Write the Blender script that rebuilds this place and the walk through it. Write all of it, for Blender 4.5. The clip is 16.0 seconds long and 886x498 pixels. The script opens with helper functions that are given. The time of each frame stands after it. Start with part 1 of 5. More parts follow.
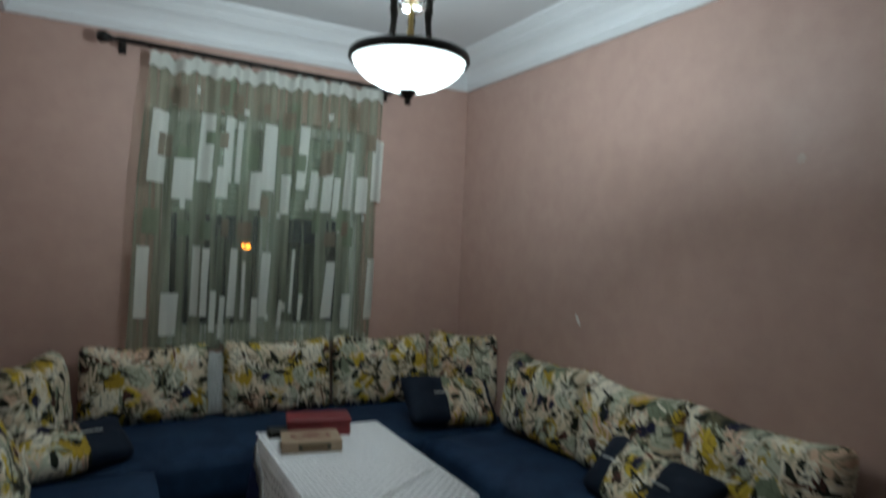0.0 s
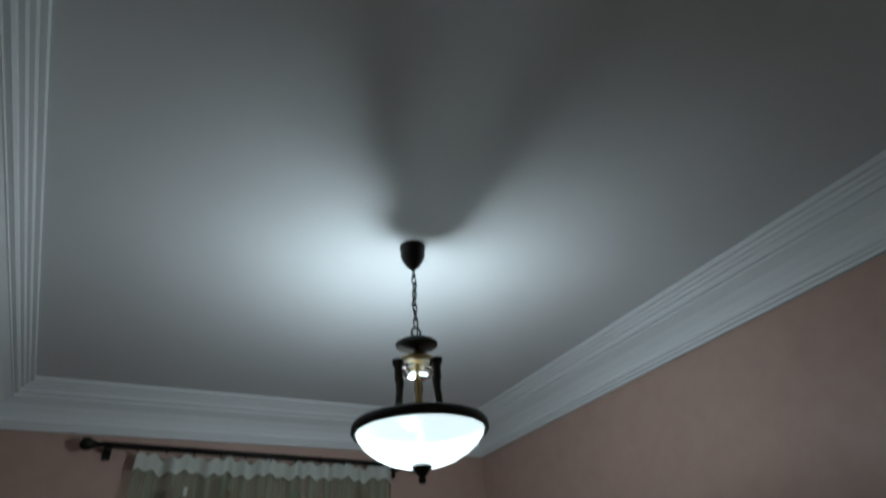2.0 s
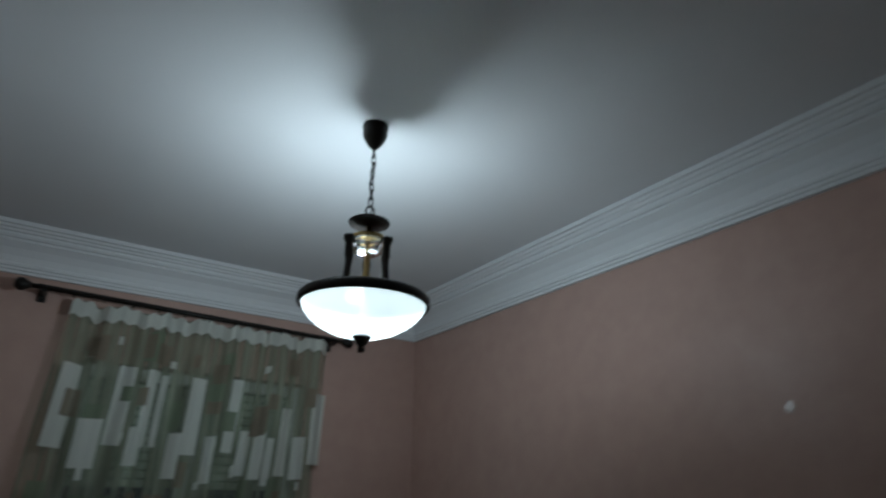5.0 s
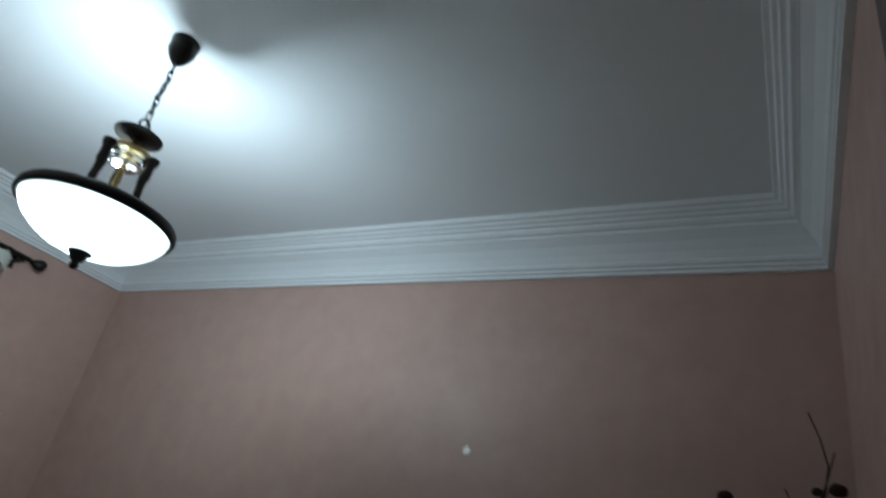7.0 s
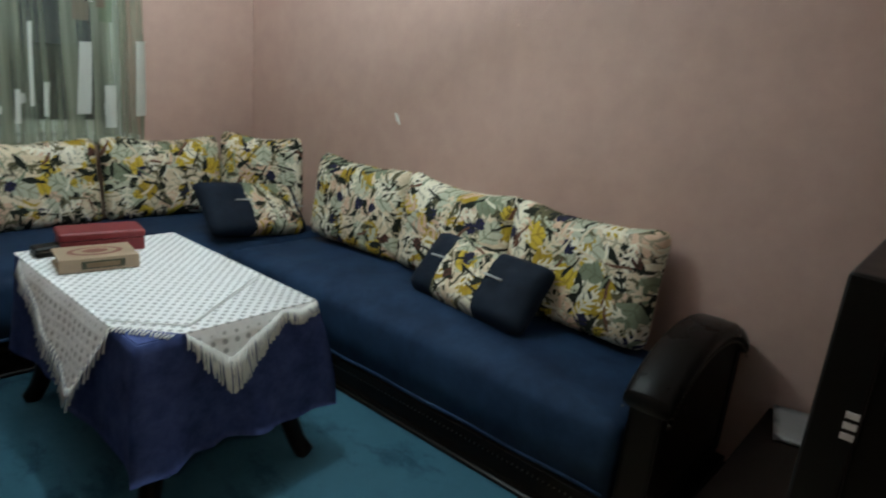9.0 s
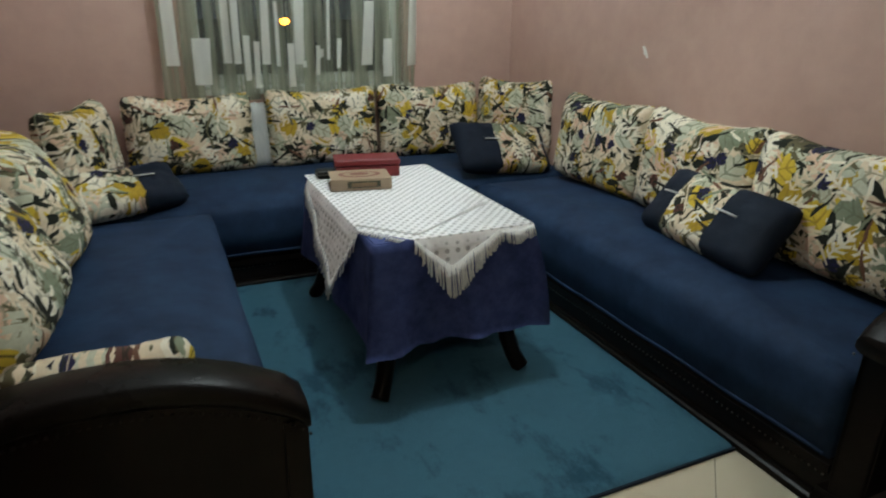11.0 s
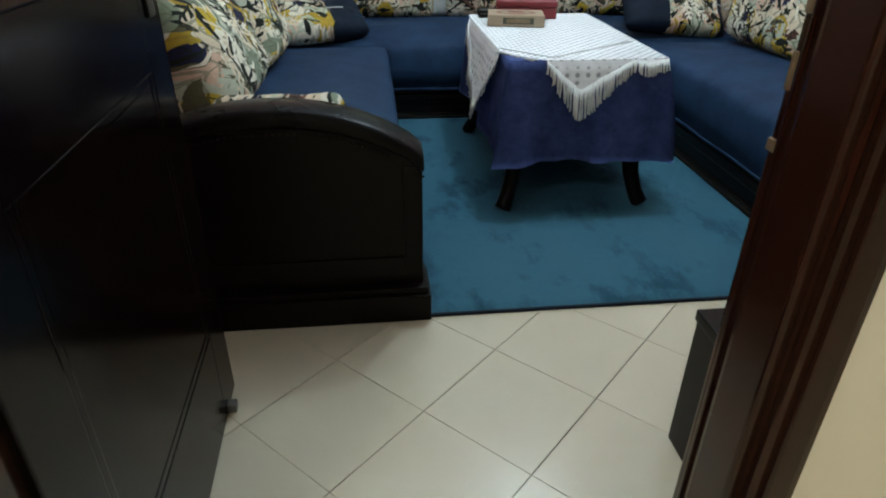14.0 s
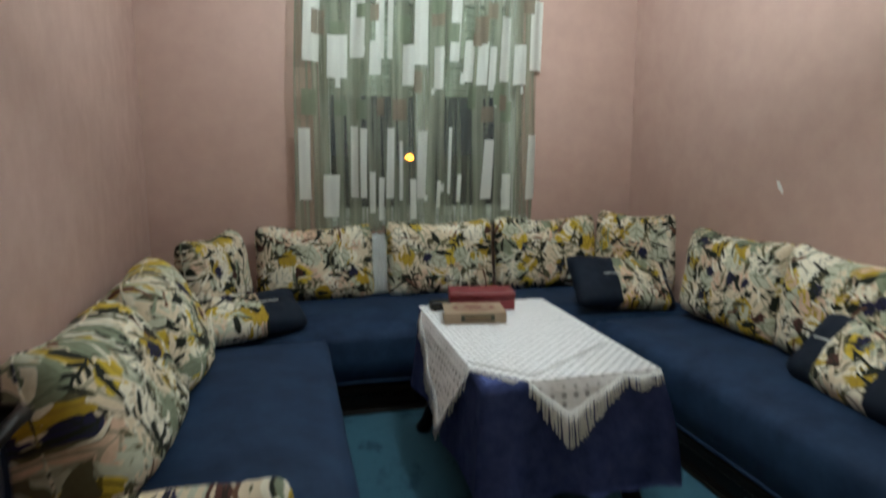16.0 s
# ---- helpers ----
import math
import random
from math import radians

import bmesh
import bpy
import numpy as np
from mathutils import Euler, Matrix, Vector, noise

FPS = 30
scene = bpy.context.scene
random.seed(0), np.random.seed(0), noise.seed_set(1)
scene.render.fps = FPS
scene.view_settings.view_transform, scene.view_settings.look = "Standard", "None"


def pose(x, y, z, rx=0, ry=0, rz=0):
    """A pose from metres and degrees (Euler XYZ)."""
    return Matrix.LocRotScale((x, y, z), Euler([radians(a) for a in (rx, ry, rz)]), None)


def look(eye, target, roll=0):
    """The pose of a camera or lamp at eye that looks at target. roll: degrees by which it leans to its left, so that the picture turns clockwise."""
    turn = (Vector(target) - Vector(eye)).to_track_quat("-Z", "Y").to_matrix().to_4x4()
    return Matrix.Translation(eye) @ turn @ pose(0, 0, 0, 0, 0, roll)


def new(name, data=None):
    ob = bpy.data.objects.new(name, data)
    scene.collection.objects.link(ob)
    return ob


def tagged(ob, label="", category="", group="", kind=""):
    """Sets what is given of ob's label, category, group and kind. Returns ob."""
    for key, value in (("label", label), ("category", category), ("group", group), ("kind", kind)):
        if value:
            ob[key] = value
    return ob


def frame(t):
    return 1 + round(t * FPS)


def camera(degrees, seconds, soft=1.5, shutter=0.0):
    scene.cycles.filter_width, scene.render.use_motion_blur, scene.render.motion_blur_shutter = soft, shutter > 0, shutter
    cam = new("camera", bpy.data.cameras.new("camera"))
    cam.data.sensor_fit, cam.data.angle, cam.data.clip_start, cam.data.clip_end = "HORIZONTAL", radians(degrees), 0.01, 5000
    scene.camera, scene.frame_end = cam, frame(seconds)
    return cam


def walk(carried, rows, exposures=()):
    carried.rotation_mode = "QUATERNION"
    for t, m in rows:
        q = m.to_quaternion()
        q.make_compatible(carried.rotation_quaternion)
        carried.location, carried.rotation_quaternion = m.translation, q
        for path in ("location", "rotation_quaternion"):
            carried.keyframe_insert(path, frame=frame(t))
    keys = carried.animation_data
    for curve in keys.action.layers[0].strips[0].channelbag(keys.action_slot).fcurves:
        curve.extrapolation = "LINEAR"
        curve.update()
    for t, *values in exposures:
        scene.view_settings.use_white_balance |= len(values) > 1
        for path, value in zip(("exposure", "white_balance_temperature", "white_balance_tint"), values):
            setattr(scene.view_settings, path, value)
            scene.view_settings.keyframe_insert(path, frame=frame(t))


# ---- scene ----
# ---------------------------------------------------------------- camera
cam = camera(70.3, 16.0, soft=2.0, shutter=0.5)
PATH = [
    (0, (-2.164, -3.775, 1.449), (-1.219, -2.013, 1.425), 2.6),
    (0.5, (-2.113, -3.675, 1.491), (-1.254, -1.893, 1.788), 1.0),
    (1, (-2.054, -3.611, 1.522), (-1.258, -1.842, 2.008), 0.9),
    (1.5, (-2.058, -3.556, 1.522), (-1.262, -1.891, 2.294), -4.7),
    (2, (-2.077, -3.525, 1.528), (-1.268, -2.028, 2.578), -4.2),
    (2.5, (-2.088, -3.564, 1.495), (-1.487, -2.041, 2.644), -13.4),
    (3, (-2.118, -3.581, 1.517), (-1.699, -1.833, 2.393), -15.5),
    (3.5, (-2.127, -3.584, 1.517), (-1.734, -1.719, 2.124), -13.6),
    (4, (-2.133, -3.577, 1.511), (-1.641, -1.687, 1.941), -11.2),
    (4.5, (-2.09, -3.516, 1.503), (-1.327, -1.76, 2.081), -4.6),
    (5, (-2.103, -3.518, 1.483), (-1.087, -1.971, 2.239), 1.0),
    (7.3, (-2.130, -3.420, 1.375), (-0.508, -2.590, 2.172), 11.3),
    (7.5, (-2.140, -3.415, 1.352), (-0.420, -2.565, 1.893), 10.8),
    (8, (-2.192, -3.403, 1.314), (-0.378, -2.562, 1.341), 9.8),
    (8.5, (-2.203, -3.419, 1.313), (-0.572, -2.323, 0.942), 7.1),
    (9, (-2.186, -3.437, 1.311), (-0.707, -2.202, 0.771), 5.5),
    (9.5, (-2.175, -3.458, 1.294), (-0.869, -2.064, 0.702), 4.1),
    (10, (-2.152, -3.495, 1.278), (-0.994, -1.99, 0.651), 3.0),
    (10.2, (-2.133, -3.525, 1.271), (-1.074, -1.955, 0.627), 1.9),
    (12.5, (-2.059, -3.9, 1.173), (-1.576, -2.105, 0.433), 4.1),
    (13, (-2.003, -3.992, 1.157), (-1.654, -2.191, 0.361), 4.4),
    (13.5, (-2.012, -4.036, 1.123), (-1.779, -2.248, 0.257), 2.6),
    (14, (-2.022, -4.059, 1.066), (-1.822, -2.329, 0.083), 0.5),
    (14.5, (-2.014, -4.015, 1.092), (-1.843, -2.231, 0.204), -1.4),
    (15, (-2.071, -3.908, 1.18), (-1.781, -2.033, 0.547), -1.2),
    (15.5, (-2.119, -3.777, 1.204), (-1.657, -1.903, 0.681), -0.9),
    (16, (-2.081, -3.572, 1.247), (-1.612, -1.654, 0.929), -0.1),
]
EXPOSURES = [(0, 0.48, 6000, 3), (0.6, -0.20, 5750, 3), (1.2, -0.80, 5800, 3), (2.0, -0.90, 5950, 4), (4.0, -0.70, 5750, 4), (5.2, -0.94, 5800, 4), (7.3, 0.10, 5600, -1), (7.7, 0.15, 5600, -3),
             (8.2, 0.90, 5700, -6), (8.6, 1.45, 5850, -3), (9.5, 1.62, 6400, 4), (10.5, 1.60, 6500, 5), (12.3, 2.00, 6150, 4), (14, 2.02, 5700, 3), (14.6, 2.04, 5600, 3), (15.3, 1.95, 6100, 5), (16, 1.46, 6450, 6)]
walk(cam, [(t, look(eye, target, roll)) for t, eye, target, roll in PATH], EXPOSURES)

# ---------------------------------------------------------------- world and lamps
world = bpy.data.worlds.new("night")
scene.world = world
world.use_nodes = True
world.node_tree.nodes["Background"].inputs[0].default_value = (0.012, 0.016, 0.03, 1)
world.node_tree.nodes["Background"].inputs[1].default_value = 0.3


def point_lamp(name, place, watts, radius, colour):
    data = bpy.data.lights.new(name, "POINT")
    data.energy, data.shadow_soft_size, data.color = watts, radius, colour
    ob = new(name, data)
    ob.location = place
    return ob


LX, LY = -1.281, -1.827          # axis of the hanging lamp
BULB_W, BOWL_E, HALL_W = 36.0, 3.2, 11.0
BULB_DIR = Vector((0.13, 1.0, 0.0)).normalized()   # the bulb lies on its side, its cap towards the stem
BULB_Z = 2.118
point_lamp("bulb_light", (LX + BULB_DIR.x * 0.112, LY + BULB_DIR.y * 0.112, BULB_Z), BULB_W, 0.042, (0.87, 0.96, 0.985))
point_lamp("hall_light", (-3.0, -4.75, 2.4), HALL_W, 0.12, (1.0, 0.95, 0.86))

# ---------------------------------------------------------------- materials


class Nodes:
    """A small helper that builds one Principled material."""

    def __init__(self, name, rough=0.6, metal=0.0, spec=0.5):
        self.m = bpy.data.materials.new(name)
        self.m.use_nodes = True
        self.t = self.m.node_tree
        self.b = self.t.nodes["Principled BSDF"]
        self.out = self.t.nodes["Material Output"]
        self.b.inputs["Roughness"].default_value = rough
        self.b.inputs["Metallic"].default_value = metal
        self.b.inputs["Specular IOR Level"].default_value = spec
        self.co = self.t.nodes.new("ShaderNodeTexCoord").outputs["Object"]

    def add(self, kind, **ins):
        n = self.t.nodes.new(kind)
        for k, v in ins.items():
            key = k.replace("_", " ")
            if isinstance(v, bpy.types.NodeSocket):
                self.t.links.new(v, n.inputs[key])
            else:
                n.inputs[key].default_value = v
        return n

    def link(self, a, b):
        self.t.links.new(a, b)

    def noise(self, scale, detail=4.0, rough=0.6, vec=None):
        return self.add("ShaderNodeTexNoise", Vector=vec or self.co, Scale=scale, Detail=detail, Roughness=rough).outputs["Fac"]

    def stretch(self, x, y, z, vec=None):
        n = self.add("ShaderNodeMapping", Vector=vec or self.co)
        n.inputs["Scale"].default_value = (x, y, z)
        return n.outputs["Vector"]

    def ramp(self, fac, stops, hard=False):
        n = self.t.nodes.new("ShaderNodeValToRGB")
        self.link(fac, n.inputs[0])
        if hard:
            n.color_ramp.interpolation = "CONSTANT"
        els = n.color_ramp.elements
        while len(els) < len(stops):
            els.new(0.5)
        for e, (p, c) in zip(els, stops):
            e.position, e.color = p, (*c, 1) if len(c) == 3 else c
        return n.outputs["Color"]

    def mix(self, fac, a, b, kind="MIX"):
        n = self.t.nodes.new("ShaderNodeMix")
        n.data_type, n.blend_type = "RGBA", kind
        for sock, v in ((n.inputs[0], fac), (n.inputs[6], a), (n.inputs[7], b)):
            if isinstance(v, bpy.types.NodeSocket):
                self.link(v, sock)
            elif isinstance(v, (int, float)):
                sock.default_value = v
            else:
                sock.default_value = (*v, 1)
        return n.outputs[2]

    def math(self, op, a, b=0.0):
        n = self.t.nodes.new("ShaderNodeMath")
        n.operation = op
        for sock, v in ((n.inputs[0], a), (n.inputs[1], b)):
            if isinstance(v, bpy.types.NodeSocket):
                self.link(v, sock)
            else:
                sock.default_value = v
        return n.outputs[0]

    def colour(self, v):
        if isinstance(v, bpy.types.NodeSocket):
            self.link(v, self.b.inputs["Base Color"])
        else:
            self.b.inputs["Base Color"].default_value = (*v, 1)

    def rough(self, sock):
        self.link(sock, self.b.inputs["Roughness"])

    def bump(self, height, strength=0.3, dist=0.01):
        n = self.add("ShaderNodeBump", Height=height, Strength=strength, Distance=dist)
        self.link(n.outputs[0], self.b.inputs["Normal"])


def mottled(name, c1, c2, scale, rough, fine=60.0, bump=0.15, dist=0.004, metal=0.0, spec=0.5):
    n = Nodes(name, rough, metal, spec)
    big, small = n.noise(scale, 3), n.noise(fine, 5)
    n.colour(n.mix(n.math("ADD", n.math("MULTIPLY", big, 0.65), n.math("MULTIPLY", small, 0.35)), c1, c2))
    n.bump(small, bump, dist)
    r = n.add("ShaderNodeMapRange", Value=big)
    r.inputs["To Min"].default_value, r.inputs["To Max"].default_value = rough * 0.85, min(1, rough * 1.15)
    n.rough(r.outputs[0])
    return n.m


def wall_paint():
    n = Nodes("pink_plaster", 0.4, 0, 0.27)
    big, mid, small = n.noise(1.3, 4), n.noise(9, 5), n.noise(130, 3)
    c = n.mix(big, (0.47, 0.315, 0.262), (0.545, 0.38, 0.325))
    c = n.mix(n.math("MULTIPLY", n.ramp(mid, [(0.35, (0, 0, 0)), (0.65, (1, 1, 1))]), 0.4), c, (0.41, 0.275, 0.23))
    n.colour(c)
    n.bump(n.math("ADD", n.math("MULTIPLY", small, 0.25), mid), 0.15, 0.008)
    r = n.add("ShaderNodeMapRange", Value=mid)
    r.inputs["To Min"].default_value, r.inputs["To Max"].default_value = 0.30, 0.62
    n.rough(r.outputs[0])
    return n.m


def dark_wood(name, c1, c2, rough, spec=0.35):
    n = Nodes(name, rough, 0, spec)
    grain = n.noise(6, 6, 0.65, n.stretch(9, 9, 0.8))
    n.colour(n.mix(grain, c1, c2))
    n.bump(grain, 0.12, 0.002)
    r = n.add("ShaderNodeMapRange", Value=n.noise(5, 3))
    r.inputs["To Min"].default_value, r.inputs["To Max"].default_value = rough * 0.75, rough * 1.3
    n.rough(r.outputs[0])
    return n.m


def velvet(name, c1, c2, scale):
    n = Nodes(name, 0.75, 0, 0.25)
    nap, fine = n.noise(scale, 5, 0.7), n.noise(260, 2)
    n.colour(n.mix(n.ramp(nap, [(0.3, (0, 0, 0)), (0.7, (1, 1, 1))]), c1, c2))
    n.b.inputs["Sheen Weight"].default_value = 0.15
    n.b.inputs["Sheen Roughness"].default_value = 0.4
    n.b.inputs["Sheen Tint"].default_value = (*c2, 1)
    n.bump(n.math("ADD", fine, n.math("MULTIPLY", nap, 0.6)), 0.25, 0.003)
    return n.m


def pile_carpet():
    """Cut pile with brushed marks: broad light and dark sweeps, finer tufts."""
    n = Nodes("teal_carpet_pile", 0.9, 0, 0.15)
    sweep_marks = n.noise(2.4, 6, 0.72, n.stretch(1.6, 0.9, 1))
    tuft = n.noise(38, 4, 0.7)
    fac = n.math("ADD", n.math("MULTIPLY", n.ramp(sweep_marks, [(0.36, (0, 0, 0)), (0.46, (1, 1, 1))]), 0.72), n.math("MULTIPLY", tuft, 0.3))
    n.colour(n.mix(fac, (0.016, 0.056, 0.090), (0.055, 0.146, 0.205)))
    n.b.inputs["Sheen Weight"].default_value = 0.08
    n.b.inputs["Sheen Tint"].default_value = (0.03, 0.16, 0.2, 1)
    n.bump(n.math("ADD", n.noise(230, 2), n.math("MULTIPLY", tuft, 1.2)), 0.6, 0.006)
    return n.m


def floral():
    """Printed cotton: overlapping fronds and blossoms in cream, sage, mustard and peach on a near-black green ground."""
    n = Nodes("floral_cotton", 0.8, 0, 0.25)
    xyz = n.add("ShaderNodeSeparateXYZ", Vector=n.co).outputs
    rnd0 = n.t.nodes.new("ShaderNodeObjectInfo").outputs["Random"]
    warp = n.math("MULTIPLY", n.math("SUBTRACT", n.noise(9, 2), 0.5), 0.035)
    px = n.math("ADD", n.math("ADD", xyz[0], warp), n.math("MULTIPLY", rnd0, 13.0))
    pz = n.math("ADD", n.math("SUBTRACT", xyz[2], warp), n.math("MULTIPLY", rnd0, 7.0))

    def leaves(c, seed, scale, a, b, freq, gap, presence, pal, vein=None):
        """One layer of leaves: a long, b wide (metres), feathered at freq, over the colour c."""
        at = n.t.nodes.new("ShaderNodeCombineXYZ")
        n.link(n.math("ADD", px, seed * 1.37), at.inputs[0])
        n.link(n.math("ADD", pz, seed * 2.11), at.inputs[1])
        v = n.t.nodes.new("ShaderNodeTexVoronoi")
        v.voronoi_dimensions = "2D"
        n.link(at.outputs[0], v.inputs["Vector"])
        v.inputs["Scale"].default_value = scale
        sep = n.add("ShaderNodeSeparateColor", Color=v.outputs["Color"]).outputs
        loc = n.t.nodes.new("ShaderNodeVectorMath")
        loc.operation = "SUBTRACT"
        n.link(at.outputs[0], loc.inputs[0])
        n.link(v.outputs["Position"], loc.inputs[1])
        rot = n.t.nodes.new("ShaderNodeVectorRotate")
        rot.rotation_type = "Z_AXIS"
        n.link(loc.outputs[0], rot.inputs["Vector"])
        n.link(n.math("MULTIPLY", sep[0], 12.56), rot.inputs["Angle"])
        q = n.add("ShaderNodeSeparateXYZ", Vector=rot.outputs[0]).outputs
        u, w = q[0], n.math("ABSOLUTE", q[1])
        e = n.math("ADD", n.math("POWER", n.math("ABSOLUTE", n.math("DIVIDE", u, a)), 2.0), n.math("DIVIDE", w, b))
        feather = n.math("SINE", n.math("MULTIPLY", n.math("SUBTRACT", u, n.math("MULTIPLY", w, 0.8)), freq))
        edge = n.math("ADD", e, n.math("MULTIPLY", feather, 0.16))
        mask = n.math("LESS_THAN", edge, 1.0)
        mask = n.math("MULTIPLY", mask, n.math("LESS_THAN", sep[1], presence))
        if gap > -1:
            mask = n.math("MULTIPLY", mask, n.math("GREATER_THAN", n.math("SUBTRACT", feather, n.math("MULTIPLY", n.math("LESS_THAN", w, 0.004), -3.0)), gap))
        hue = n.ramp(sep[2], [(k / len(pal), p) for k, p in enumerate(pal)], hard=True)
        if vein:
            dark = n.math("MAXIMUM", n.math("GREATER_THAN", feather, 0.72), n.math("LESS_THAN", w, 0.0022))
            hue = n.mix(n.math("MULTIPLY", dark, 0.75), hue, vein)
        return n.mix(mask, c, hue)

    CR, WH, MI, PE = (0.74, 0.64, 0.47), (0.84, 0.80, 0.66), (0.54, 0.56, 0.43), (0.70, 0.50, 0.36)
    MU, YE, DK, GR, SG, NV = (0.46, 0.32, 0.03), (0.64, 0.47, 0.05), (0.016, 0.020, 0.013), (0.13, 0.12, 0.065), (0.24, 0.28, 0.19), (0.02, 0.02, 0.065)
    c = n.mix(n.ramp(n.noise(10, 4), [(0.50, (0, 0, 0)), (0.56, (1, 1, 1))]), CR, (0.022, 0.026, 0.017))
    c = leaves(c, 1, 10.0, 0.095, 0.048, 150, -2, 1.0, (CR, MI, PE, WH, MI, CR), (0.26, 0.25, 0.17))
    c = leaves(c, 2, 11.5, 0.075, 0.030, 190, -0.20, 0.54, (DK, GR, DK, GR))
    c = leaves(c, 3, 9.0, 0.050, 0.050, 170, -2, 0.45, (YE, MU, YE, MU), (0.34, 0.23, 0.03))
    c = leaves(c, 4, 9.5, 0.090, 0.050, 165, -0.25, 0.48, (WH, CR, MI, PE))
    c = leaves(c, 5, 13.0, 0.055, 0.014, 90, -2, 0.52, (DK, GR, DK, DK), DK)
    c = leaves(c, 6, 8.5, 0.060, 0.045, 160, -2, 0.36, (MI, SG, WH, MI), (0.17, 0.20, 0.13))
    c = leaves(c, 7, 8.0, 0.028, 0.026, 260, -2, 0.50, (NV, (0.10, 0.04, 0.03), NV, YE), DK)
    c = leaves(c, 8, 11.0, 0.085, 0.030, 210, 0.05, 0.48, (WH, DK, CR, WH))
    c = leaves(c, 9, 11.0, 0.090, 0.0055, 70, -2, 0.60, (DK, GR, (0.16, 0.08, 0.05), DK))
    c = leaves(c, 10, 14.0, 0.070, 0.0050, 70, -2, 0.40, (WH, SG, CR))
    worn = n.ramp(n.noise(48, 4, 0.65), [(0.42, (0, 0, 0)), (0.66, (1, 1, 1))])
    c = n.mix(n.math("MULTIPLY", worn, 0.36), c, (0.60, 0.55, 0.44), "MULTIPLY")
    n.colour(c)
    n.bump(n.noise(300, 2), 0.15, 0.002)
    return n.m


def sheer(name, colour, opacity, pattern):
    """Thin curtain voile: part of the light passes; darker where folds crowd."""
    n = Nodes(name, 0.85, 0, 0.1)
    weave = n.ramp(n.math("ADD", n.math("MULTIPLY", n.noise(1.0, 3, 0.5, n.stretch(26, 1, 0.7)), 0.85), n.math("MULTIPLY", n.noise(240, 2), 0.15)), [(0.36, (0, 0, 0)), (0.62, (1, 1, 1))])
    tint = n.noise(4, 3, 0.6, n.stretch(6, 1, 0.7))
    n.colour(n.mix(tint, colour, tuple(k * 0.72 for k in colour)))
    clear = n.t.nodes.new("ShaderNodeBsdfTransparent")
    clear.inputs[0].default_value = (0.93, 0.97, 0.92, 1)
    glow = n.t.nodes.new("ShaderNodeBsdfTranslucent")
    glow.inputs[0].default_value = (*colour, 1)
    body = n.t.nodes.new("ShaderNodeMixShader")
    body.inputs[0].default_value = 0.35
    n.link(n.b.outputs[0], body.inputs[1])
    n.link(glow.outputs[0], body.inputs[2])
    mixer = n.t.nodes.new("ShaderNodeMixShader")
    r = n.add("ShaderNodeMapRange", Value=weave)
    r.inputs["To Min"].default_value, r.inputs["To Max"].default_value = opacity - pattern, min(1.0, opacity + pattern)
    n.link(r.outputs[0], mixer.inputs[0])
    n.link(clear.outputs[0], mixer.inputs[1])
    n.link(body.outputs[0], mixer.inputs[2])
    n.link(mixer.outputs[0], n.out.inputs[0])
    return n.m


def lace_mat():
    """Openwork crochet: a grid of small holes through which the cloth below shows."""
    n = Nodes("white_crochet", 0.85, 0, 0.2)
    m = n.add("ShaderNodeMapping", Vector=n.co)
    m.inputs["Rotation"].default_value = (0, 0, radians(45))
    v = n.add("ShaderNodeTexVoronoi", Vector=m.outputs[0], Scale=38.0, Randomness=0.08)
    hole = n.ramp(v.outputs["Distance"], [(0.24, (0, 0, 0)), (0.38, (1, 1, 1))])
    n.colour(n.mix(n.noise(40, 3), (0.80, 0.81, 0.82), (0.88, 0.88, 0.87)))
    n.bump(v.outputs["Distance"], 0.6, 0.004)
    clear = n.t.nodes.new("ShaderNodeBsdfTransparent")
    mixer = n.t.nodes.new("ShaderNodeMixShader")
    n.link(n.math("ADD", n.math("MULTIPLY", hole, 0.52), 0.48), mixer.inputs[0])
    n.link(clear.outputs[0], mixer.inputs[1])
    n.link(n.b.outputs[0], mixer.inputs[2])
    n.link(mixer.outputs[0], n.out.inputs[0])
    return n.m


def glow_mat(name, colour, strength, clear=0.0, milky=0.0):
    """Lit glass; clear is the share of the bulb's light that passes straight through, milky the share it scatters."""
    n = Nodes(name, 0.3)
    n.colour((0.85, 0.87, 0.86))
    n.b.inputs["Emission Color"].default_value = (*colour, 1)
    n.b.inputs["Emission Strength"].default_value = strength
    if clear:
        see = n.t.nodes.new("ShaderNodeBsdfTransparent")
        mixer = n.t.nodes.new("ShaderNodeMixShader")
        mixer.inputs[0].default_value = clear
        n.link(n.b.outputs[0], mixer.inputs[1])
        n.link(see.outputs[0], mixer.inputs[2])
        last = mixer.outputs[0]
        if milky:
            haze = n.t.nodes.new("ShaderNodeBsdfTranslucent")
            cloud = n.ramp(n.noise(9, 3), [(0.3, (milky * 0.7,) * 3), (0.7, (milky * 1.3,) * 3)])
            n.link(cloud, haze.inputs[0])
            both = n.t.nodes.new("ShaderNodeAddShader")
            n.link(last, both.inputs[0])
            n.link(haze.outputs[0], both.inputs[1])
            last = both.outputs[0]
        n.link(last, n.out.inputs[0])
    return n.m


def glass_mat(name, colour, rough):
    n = Nodes(name, rough)
    n.colour(colour)
    n.b.inputs["Transmission Weight"].default_value = 1.0
    return n.m


